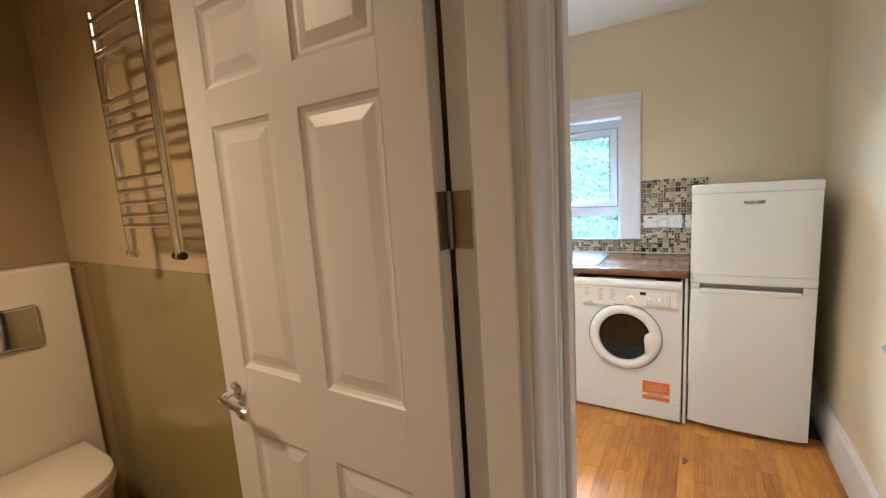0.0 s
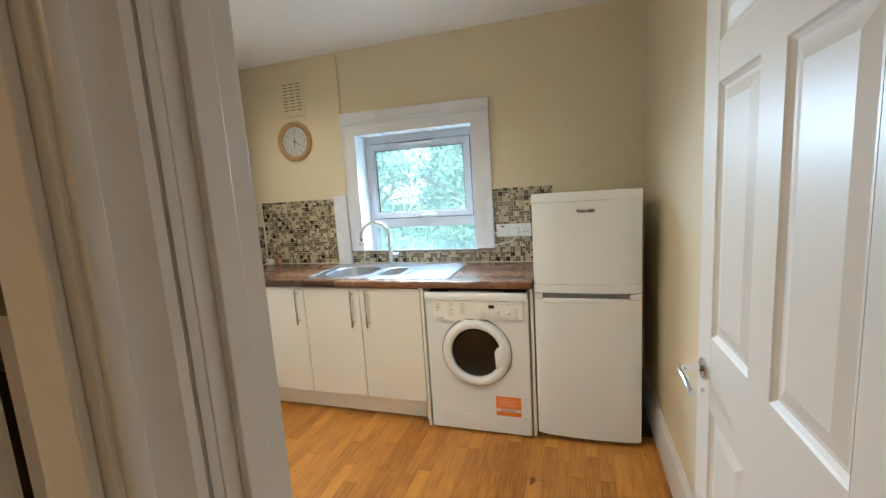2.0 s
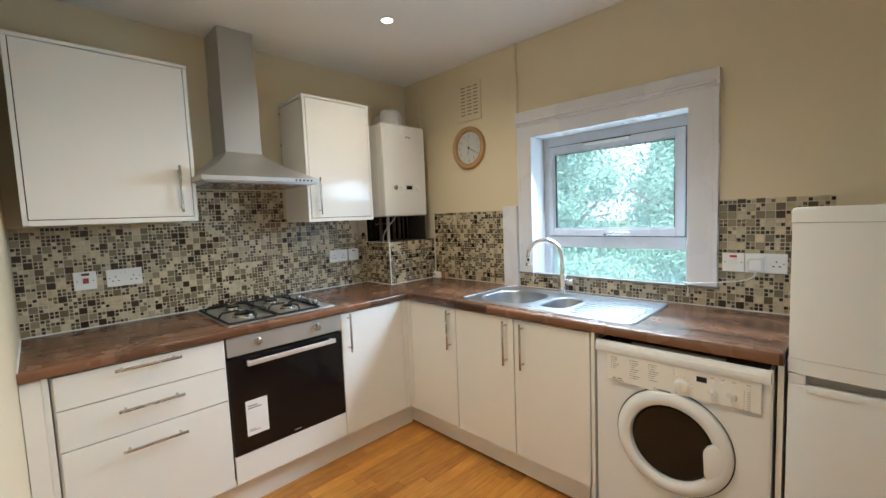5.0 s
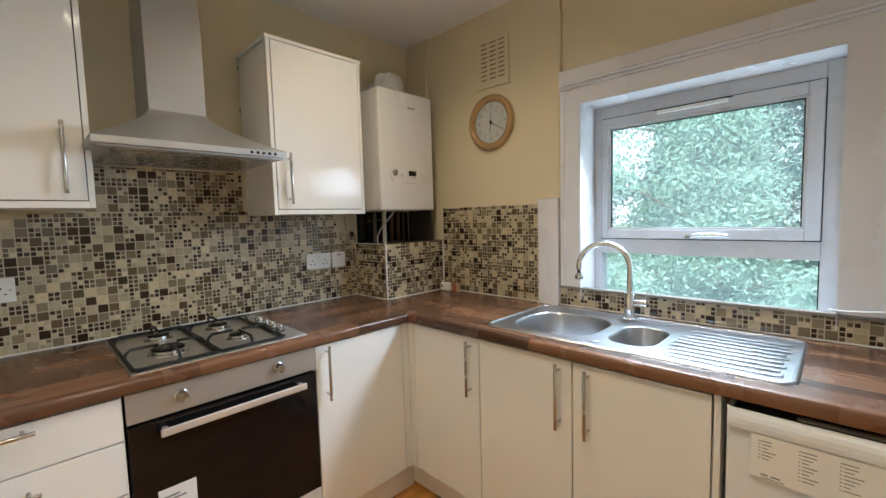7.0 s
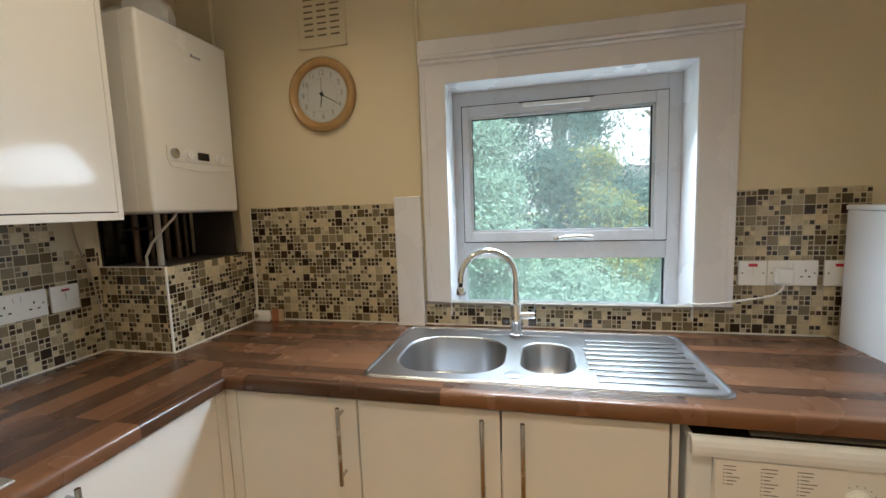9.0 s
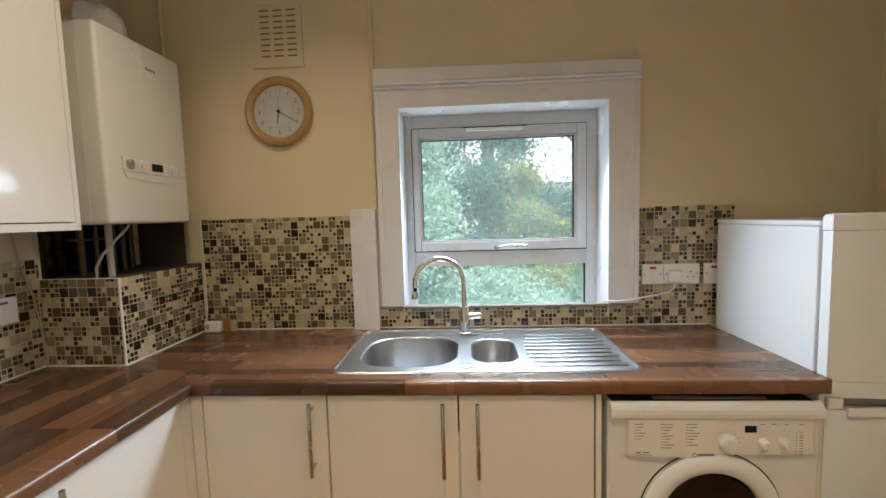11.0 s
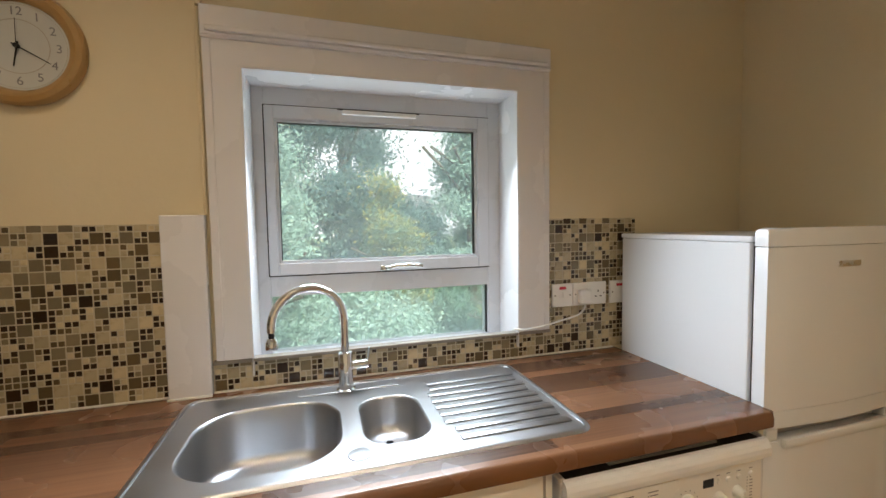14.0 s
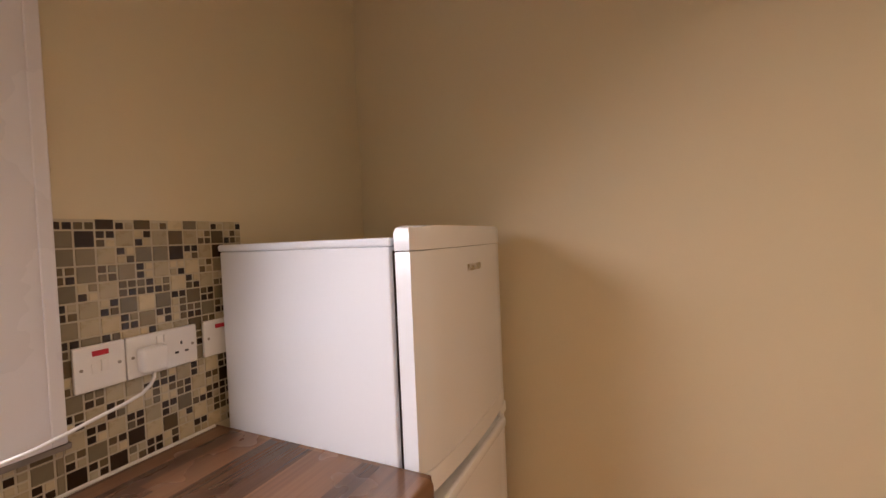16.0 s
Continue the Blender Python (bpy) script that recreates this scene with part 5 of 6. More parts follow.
def boiler():
    t = thing("boiler", (-2.44, 2.785, 1.405), "white wall-hung combination boiler above the boxed pipes", "boiler")
    y0, y1, z0, z1, X = 2.588, 2.985, 1.405, 2.060, -2.280
    part("boiler_case", box(WX + 0.002, X, y0, y1, z0, z1, 0.012, 4), BOILER_WHITE, t, smooth=True)
    part("side_seam", box(-2.345, -2.343, y0 - 0.0006, y0, z0 + 0.01, z1 - 0.01), CARCASS, t)
    c = part("control_panel", box(X, X + 0.005, 2.655, 2.965, 1.585, 1.636, 0.002), BOILER_WHITE, t)
    part("chin", extrude([(2.660, 1.583), (2.962, 1.583), (2.955, 1.565), (2.86, 1.562), (2.84, 1.556), (2.76, 1.556), (2.74, 1.562), (2.67, 1.565)], lambda u, v, d: (X + d, u, v), 0.004, b=0.001), BOILER_WHITE, c)
    g = part("pressure_gauge", lathe([(0, 0), (0.018, 0), (0.018, 0.004), (0.015, 0.005), (0, 0.004)], (X + 0.005, 2.685, 1.611), (1, 0, 0), 28), BRUSHED, c, "small round pressure gauge", smooth=True)
    part("needle", box(X + 0.0096, X + 0.0102, 2.684, 2.699, 1.610, 1.612), INK, g)
    for y in (2.742, 2.888):
        k = part("knob", lathe([(0, 0), (0.021, 0), (0.020, 0.004), (0.016, 0.005), (0.015, 0.014), (0, 0.015)], (X + 0.005, y, 1.611), (1, 0, 0), 28), PLASTIC, c, "white temperature knob", smooth=True)
        part("grip", box(X + 0.0195, X + 0.022, y - 0.002, y + 0.002, 1.600, 1.622, 0.001), PLASTIC, k)
    part("display", box(X + 0.0052, X + 0.0062, 2.785, 2.840, 1.597, 1.625), BLACK, c, "small dark display")
    text_bars(t, [(2.800, 1.970, 0.010, 0.013), (2.813, 1.970, 0.007, 0.010), (2.823, 1.970, 0.009, 0.010), (2.835, 1.970, 0.010, 0.010)], lambda u, v, d: (X + d, u, v), INK)
    fl = lathe([(0, 0), (0.092, 0), (0.092, 0.035), (0.086, 0.040), (0.084, 0.085), (0.074, 0.118), (0.045, 0.138), (0, 0.143)], (-2.450, 2.800, z1), (0, 0, 1), 22)
    rnd = random.Random(7)
    for v in fl.verts:
        if v.co.z > z1 + 0.03:
            k = rnd.uniform(-0.09, 0.07)
            v.co.x += (v.co.x + 2.45) * k
            v.co.y += (v.co.y - 2.80) * k
            v.co.z += rnd.uniform(-0.008, 0.006)
    f = part("flue_elbow", fl, PLASTIC, t, "white crumpled flue elbow", smooth=True)
    part("flue_pipe", cyl((-2.450, 2.80, z1 + 0.065), (WX, 2.80, z1 + 0.065), 0.058, n=28), PLASTIC, f, smooth=True)
    # pipes below, and dark panels that put the recess's shade into colour
    p = thing("boiler_pipes", (-2.5, 2.8, 1.2165), "dull pipes before dark panels that stand for the shaded recess below the boiler", "pipework")
    part("backing_board", box(WX + 0.001, WX + 0.012, 2.640, 3.035, 1.2170, 1.403), BLACK, p, "dark glossy back panel, its black also standing for the recess shade")
    for k, (y, x, r, mt) in enumerate(((2.70, -2.50, 0.0115, COPPER), (2.76, -2.50, 0.0075, COPPER), (2.82, -2.49, 0.0115, COPPER), (2.88, -2.50, 0.0115, COPPER), (2.93, -2.51, 0.0075, COPPER))):
        part("pipe", tube([(x, y, 1.2168), (x, y, 1.404)], r), mt, p, "dull copper pipe", smooth=True)
    part("waste_pipe", tube([(-2.36, 2.665, 1.2168), (-2.36, 2.665, 1.34), (-2.362, 2.668, 1.404)], 0.0105), GREY_PIPE, p, "grey plastic waste pipe", smooth=True)
    part("flexible_cable", tube([(-2.31, 2.70, 1.404), (-2.315, 2.69, 1.385), (-2.335, 2.66, 1.345), (-2.36, 2.635, 1.300), (-2.385, 2.632, 1.255), (-2.39, 2.637, 1.218)], 0.0045), GREY_PIPE, p, "thin grey cable", smooth=True)
    part("cross_pipe", tube([(-2.50, 2.65, 1.350), (-2.42, 2.66, 1.352), (-2.36, 2.69, 1.355)], 0.004), COPPER, p, smooth=True)
    # dark board closing the recess, only for its shade
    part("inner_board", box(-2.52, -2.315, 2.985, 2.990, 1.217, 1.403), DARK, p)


def clock_and_vent():
    t = thing("wall_clock", (-1.905, NY, 1.87), "round wall clock with a varnished wooden rim", "wall clock")
    c = (-1.905, NY, 1.868)
    S = (0, -1, 0)
    part("clock_rim", lathe([(0.108, 0.0), (0.147, 0.0), (0.149, 0.014), (0.143, 0.027), (0.132, 0.033), (0.120, 0.028), (0.113, 0.018), (0.110, 0.010)], c, S, 72), CLOCK_WOOD, t, "varnished wooden rim", smooth=True)
    f = part("clock_face", lathe([(0, 0.009), (0.111, 0.009), (0.111, 0.006), (0, 0.006)], c, S, 64), CLOCK_FACE, t, "cream clock face with arabic numerals")
    part("minute_ring", lathe([(0.0665, 0.0091), (0.0665, 0.0095), (0.0680, 0.0095), (0.0680, 0.0091)], c, S, 64), GREY_PIPE, f)
    part("outer_ring", lathe([(0.104, 0.0091), (0.104, 0.0095), (0.1048, 0.0095), (0.1048, 0.0091)], c, S, 64), GREY_PIPE, f)
    for k in range(1, 13):
        a = radians(90 - 30 * k)
        m = Matrix.Translation((c[0] + 0.087 * math.cos(a), NY - 0.0094, c[2] + 0.087 * math.sin(a))) @ SOUTH
        written("numeral", str(k), 0.030, m, INK, f)

    def hand(ang, ln, w, y, tail=0.012):
        a = radians(90 - ang)
        d, s = Vector((math.cos(a), 0, math.sin(a))), Vector((-math.sin(a), 0, math.cos(a)))
        o = Vector((c[0], NY - y, c[2]))
        bm = bmesh.new()
        pts = [o - d * tail - s * w / 2, o + d * ln - s * w / 4, o + d * ln + s * w / 4, o - d * tail + s * w / 2]
        lo = [bm.verts.new(q) for q in pts]
        hi = [bm.verts.new(q + Vector((0, -0.0008, 0))) for q in pts]
        bm.faces.new(lo)
        bm.faces.new(hi[::-1])
        for k in range(4):
            bm.faces.new((lo[k], lo[(k + 1) % 4], hi[(k + 1) % 4], hi[k]))
        part("clock_hand", bm, BLACKMAT, t, "thin black clock hand")

    hand(190, 0.052, 0.005, 0.0125)
    hand(120, 0.080, 0.004, 0.0140)
    hand(1, 0.068, 0.0016, 0.0155)
    part("hub", cyl((c[0], NY - 0.010, c[2]), (c[0], NY - 0.018, c[2]), 0.006, n=18), BLACKMAT, t)
    t = thing("air_vent", (-1.89, NY, 2.06), "cream painted plaster air vent with rows of slots", "air vent")
    x0, x1, z0, z1 = -2.000, -1.785, 2.062, 2.320
    part("vent_plate", box(x0, x1, NY - 0.006, NY, z0, z1, 0.004), CREAM, t)
    part("vent_lip", box(x0 - 0.003, x1 + 0.004, NY - 0.012, NY - 0.0002, z0 - 0.008, z0, 0.003), CREAM, t)
    for i in range(3):
        for k in range(9):
            x = -1.968 + 0.058 * i
            z = 2.290 - 0.0235 * k
            part("slot", box(x, x + 0.040, NY - 0.0068, NY - 0.0061, z - 0.0032, z + 0.0032), material("vent_shade", (0.20, 0.16, 0.10), 0.8), t)
            part("slot_hood", box(x - 0.001, x + 0.041, NY - 0.0085, NY - 0.0061, z + 0.0033, z + 0.0065, 0.001, 1), CREAM, t)


def pipes():
    t = thing("surface_pipe", (-1.495, NY, 1.44), "cream painted pipe running up the window wall", "pipe")
    part("pipe", tube([(-1.493, NY - 0.010, 2.024), (-1.493, NY - 0.010, CEIL)], 0.0085), CREAM, t, smooth=True)
    part("pipe_foot", tube([(-1.497, NY - 0.008, 1.440), (-1.498, NY - 0.008, 2.02)], 0.0060), CREAM, t, smooth=True)
    t = thing("corner_pipe", (-2.40, NY, 2.0), "cream painted pipe in the corner above the boiler", "pipe")
    part("pipe", tube([(-2.405, NY - 0.010, 1.9), (-2.405, NY - 0.010, CEIL)], 0.0085), CREAM, t, smooth=True)


def plate_n(name, x0, x1, z0, z1, label):
    t = thing(name, ((x0 + x1) / 2, NY - 0.007, z0), label, "socket", "sockets on the tiled walls")
    part("face_plate", box(x0, x1, NY - 0.0165, NY - 0.0070, z0, z1, 0.0025), PLASTIC, t)
    return t


def outlet_n(t, cx, cz, y):
    bm = bmesh.new()
    for dx, dz, w, h in ((0, 0.011, 0.004, 0.008), (-0.011, -0.009, 0.008, 0.0045), (0.011, -0.009, 0.008, 0.0045)):
        box(cx + dx - w / 2, cx + dx + w / 2, y - 0.0004, y + 0.0002, cz + dz - h / 2, cz + dz + h / 2, bm=bm)
    part("socket_holes", bm, BLACKMAT, t, "three dark pin holes")


def sockets():
    Y = NY - 0.0165
    z0, z1 = 1.088, 1.174
    t = plate_n("fused_switch", -0.372, -0.287, z0, z1, "white fused switch with a red light on mosaic tiles")
    part("neon", box(-0.343, -0.316, Y - 0.0022, Y + 0.0005, 1.153, 1.163, 0.001), RED_NEON, t, "lit red indicator")
    part("rocker", box(-0.330, -0.316, Y - 0.003, Y + 0.0005, 1.122, 1.145, 0.001), PLASTIC, t)
    part("fuse_holder", box(-0.345, -0.334, Y - 0.0015, Y + 0.0005, 1.120, 1.14, 0.001), PLASTIC, t)
    for x in (-0.361, -0.298):
        part("screw", cyl((x, Y + 0.001, 1.131), (x, Y - 0.0008, 1.131), 0.0032, n=10), BRASS_OLD, t)
    t = plate_n("double_socket", -0.285, -0.139, z0, z1, "white double socket with a plug and cable")
    outlet_n(t, -0.175, 1.128, Y)
    for x in (-0.222, -0.207):
        part("rocker", box(x - 0.006, x + 0.006, Y - 0.003, Y + 0.0005, 1.149, 1.166, 0.001), PLASTIC, t)
    for x in (-0.274, -0.150):
        part("screw", cyl((x, Y + 0.001, 1.131), (x, Y - 0.0008, 1.131), 0.0032, n=10), BRASS_OLD, t)
    t = plate_n("fused_switch", -0.121, -0.036, z0, z1, "white fused switch partly behind the fridge")
    part("neon", box(-0.092, -0.065, Y - 0.0022, Y + 0.0005, 1.153, 1.163, 0.001), RED_NEON, t, "lit red indicator")
    part("screw", cyl((-0.110, Y + 0.001, 1.131), (-0.110, Y - 0.0008, 1.131), 0.0032, n=10), BRASS_OLD, t)
    t = thing("plug", (-0.245, Y, 1.10), "white three-pin plug with its flex trailing to the window", "plug")
    part("plug_body", box(-0.270, -0.220, Y - 0.030, Y - 0.0006, 1.097, 1.150, 0.008, 3), PLASTIC, t, smooth=True)
    part("flex", tube([(-0.245, Y - 0.018, 1.098), (-0.246, Y - 0.018, 1.085), (-0.252, Y - 0.017, 1.072), (-0.270, Y - 0.016, 1.058), (-0.300, Y - 0.014, 1.049), (-0.350, 3.042, 1.042), (-0.400, 3.036, 1.034), (-0.450, 3.030, 1.028), (-0.500, 3.036, 1.023), (-0.530, 3.06, 1.0215)], 0.0035), PLASTIC, t, "white flex", smooth=True)

    X = WX + 0.0165

    def plate_w(name, y0, y1, z0, z1, label):
        t = thing(name, (WX + 0.007, (y0 + y1) / 2, z0), label, "socket", "sockets on the tiled walls")
        part("face_plate", box(WX + 0.0070, X, y0, y1, z0, z1, 0.0025), PLASTIC, t)
        return t

    def outlet_w(t, cy, cz):
        bm = bmesh.new()
        for dy, dz, w, h in ((0, 0.011, 0.004, 0.008), (-0.011, -0.009, 0.008, 0.0045), (0.011, -0.009, 0.008, 0.0045)):
            box(X - 0.0002, X + 0.0004, cy + dy - w / 2, cy + dy + w / 2, cz + dz - h / 2, cz + dz + h / 2, bm=bm)
        part("socket_holes", bm, BLACKMAT, t, "three dark pin holes")

    for y0, zb in ((2.300, 1.092), (1.060, 1.103)):
        t = plate_w("double_socket", y0, y0 + 0.146, zb, zb + 0.086, "white double socket on mosaic tiles beside the hob" if y0 > 2 else "white double socket above the drawers")
        outlet_w(t, y0 + 0.036, zb + 0.038)
        outlet_w(t, y0 + 0.110, zb + 0.038)
        for y in (y0 + 0.063, y0 + 0.082):
            part("rocker", box(X - 0.0005, X + 0.003, y - 0.006, y + 0.006, zb + 0.058, zb + 0.075, 0.001), PLASTIC, t)
        for y in (y0 + 0.012, y0 + 0.134):
            part("screw", cyl((X - 0.001, y, zb + 0.043), (X + 0.0008, y, zb + 0.043), 0.0032, n=10), BRASS_OLD, t)
    t = plate_w("fused_switch", 2.457, 2.541, 1.092, 1.178, "white fused switch beside a double socket")
    part("neon", box(X - 0.0005, X + 0.002, 2.488, 2.512, 1.158, 1.166, 0.001), RED_SWITCH, t)
    part("rocker", box(X - 0.0005, X + 0.003, 2.498, 2.512, 1.127, 1.150, 0.001), PLASTIC, t)
    t = plate_w("cooker_switch", 0.936, 1.022, 1.103, 1.192, "white cooker switch with a red rocker")
    part("rocker", box(X - 0.0005, X + 0.004, 0.970, 0.992, 1.135, 1.160, 0.001), RED_SWITCH, t, "dark red rocker")
    part("neon", box(X - 0.0005, X + 0.0015, 0.966, 0.996, 1.173, 1.184, 0.001), DARK, t)
    for y in (0.949, 1.009):
        part("screw", cyl((X - 0.001, y, 1.147), (X + 0.0008, y, 1.147), 0.0032, n=10), BRASS_OLD, t)
    t = thing("flex_cable", (-2.585, 2.6, 1.1), "thin grey cable hanging down the tiled corner", "cable")
    part("cable", tube([(-2.582, 2.545, 1.385), (-2.580, 2.555, 1.30), (-2.580, 2.585, 1.20), (-2.580, 2.605, 1.05), (-2.580, 2.615, 0.95), (-2.578, 2.612, 0.9185)], 0.003), GREY_PIPE, t, smooth=True)
    # small white detector in the worktop corner
    t = thing("alarm_unit", (-2.24, 3.03, WT_TOP), "small white alarm lying on the worktop corner", "alarm")
    part("alarm_case", box(-2.282, -2.205, 3.015, 3.045, WT_TOP + 0.0003, WT_TOP + 0.052, 0.012, 4), PLASTIC, t, smooth=True)
    part("grille", lathe([(0, 0), (0.011, 0), (0.010, 0.0015), (0, 0.0015)], (-2.262, 3.0149, WT_TOP + 0.030), (0, -1, 0), 20), GREY_PIPE, t)
    part("alarm_lead", tube([(-2.276, 3.035, WT_TOP + 0.051), (-2.284, 3.060, WT_TOP + 0.09), (-2.288, 3.066, WT_TOP + 0.20), (-2.290, 3.066, WT_TOP + 0.50)], 0.0022), PLASTIC, t, smooth=True)
    t = thing("card_scrap", (-2.18, 3.05, WT_TOP), "small brown card standing against the tiles", "card")
    part("card", box(-2.203, -2.175, 3.040, 3.050, WT_TOP + 0.0003, WT_TOP + 0.056, 0.001), material("terracotta_card", (0.36, 0.14, 0.07), 0.7), t)
    part("card_back", box(-2.174, -2.152, 3.045, 3.055, WT_TOP + 0.0003, WT_TOP + 0.052, 0.001), material("buff_card", (0.48, 0.36, 0.24), 0.7), t)


def downlights():
    # the fitting nearest the east wall is an addition, like its lamp
    for k, (x, y, on) in enumerate([(a, b, c) for a, b, c in DOWNLIGHTS]):
        t = thing("downlight", (x, y, CEIL), "small round recessed downlight, lit" if on else "small round recessed downlight, unlit and dark", "downlight", "ceiling downlights")
        part("bezel", lathe([(0.030, 0.0), (0.041, 0.0), (0.040, -0.004), (0.034, -0.006), (0.029, -0.002)], (x, y, CEIL), (0, 0, 1), 36), PLASTIC if on else CHROME, t, smooth=True)
        part("lamp_face", cyl((x, y, CEIL - 0.0005), (x, y, CEIL - 0.003), 0.0285, n=28), GLOW if on else DARK, t)


def bathroom():
    solid("bathroom_tiles", box(BWX, -0.424, BNY - 0.012, BNY - 0.0002, 0, 1.215, 0.001), BATH_TILE, "large glossy tan wall tiles", "wall tiles", "structure")
    solid("bathroom_tiles_upper", box(BWX, -0.424, BNY - 0.010, BNY - 0.0002, 1.2165, 2.40), BATH_UPPER, "cream wall tiles above the tan ones", "wall tiles", "structure")
    solid("bathroom_floor", box(BWX, -0.424, -1.1, BNY - 0.012, -0.02, -0.003), BATH_TILE, "tan tiled bathroom floor", "floor", "structure")
    t = thing("cistern_boxing", (-2.5, 0.1, 0), "white boxed-in cistern with a rounded top edge", "cistern boxing")
    part("boxing", box(BWX + 0.001, -2.400, -0.40, 0.567, 0, 1.226, 0.010, 3), CERAMIC, t, smooth=True)
    f = part("flush_plate", box(-2.3995, -2.390, 0.215, 0.432, 0.905, 1.078, 0.012, 3), CHROME, t, "chrome dual flush plate", smooth=True)
    part("flush_button", lathe([(0, 0), (0.042, 0), (0.040, 0.004), (0, 0.004)], (-2.3899, 0.275, 0.99), (1, 0, 0), 32), CHROME, f, smooth=True)
    solid("boxing_gap", box(BWX + 0.001, -2.43, 0.5675, BNY - 0.0125, 0, 1.20), BATH_BROWN, "dark gap beside the boxed cistern", "gap", "structure")
    t = thing("toilet", (-2.15, 0.31, 0), "white wall-hung toilet with a closed rounded lid", "toilet")

    def pan(x0, x1, w, z, r):
        out = []
        n = 16
        for k in range(n + 1):
            a = radians(-90 + 180 * k / n)
            out.append((x1 - r + r * math.cos(a), 0.315 + w / 2 * math.sin(a)))
        return [(x0, 0.315 - w / 2)] + out + [(x0, 0.315 + w / 2)]

    bm = bmesh.new()
    prev = None
    for z, w, x1, r in ((0.07, 0.20, -2.20, 0.10), (0.20, 0.26, -2.06, 0.14), (0.32, 0.34, -1.95, 0.18), (0.385, 0.36, -1.925, 0.19)):
        ring = [bm.verts.new((a, b, z)) for a, b in pan(-2.399, x1, w, z, r)]
        if prev:
            for k in range(len(ring)):
                q = (k + 1) % len(ring)
                bm.faces.new((prev[k], prev[q], ring[q], ring[k]))
        else:
            bm.faces.new(ring[::-1])
        prev = ring
    bm.faces.new(prev)
    part("bowl", bm, CERAMIC, t, smooth=True)
    part("seat", extrude(pan(-2.37, -1.922, 0.365, 0, 0.19), lambda u, v, d: (u, v, 0.388 + d), 0.016, b=0.004), CERAMIC, t, smooth=True)
    part("toilet_lid", extrude(pan(-2.38, -1.925, 0.360, 0, 0.19), lambda u, v, d: (u, v, 0.407 + d), 0.024, b=0.008), CERAMIC, t, smooth=True)
    t = thing("towel_rail", (-1.6, 0.56, 1.30), "chrome ladder towel rail on the cream tiles", "towel rail")
    y = 0.545
    xl, xr = -1.712, -1.400
    for x, zt in ((xl, 2.06), (xr, 2.06)):
        part("upright", tube([(x, y, 1.325), (x, y, zt)], 0.0155, 16), CHROME, t, smooth=True)
        v = part("valve", cyl((x, y, 1.285), (x, y, 1.330), 0.013, n=18, b=0.002), CHROME, t, smooth=True)
        part("valve_head", cyl((x - 0.03, y, 1.29), (x + 0.025, y, 1.29), 0.012, n=18, b=0.002), CHROME if x == xl else BLACKMAT, v, smooth=True)
        part("bracket", cyl((x, y, 1.95), (x, BNY - 0.012, 1.95), 0.008, n=14), CHROME, t, smooth=True)
    for z in (2.035, 1.985, 1.935, 1.785, 1.745, 1.705, 1.665, 1.54, 1.50, 1.46, 1.42, 1.385):
        part("rail_bar", tube([(xl, y - 0.006, z), (xr, y - 0.006, z)], 0.0095, 14), CHROME, t, smooth=True)


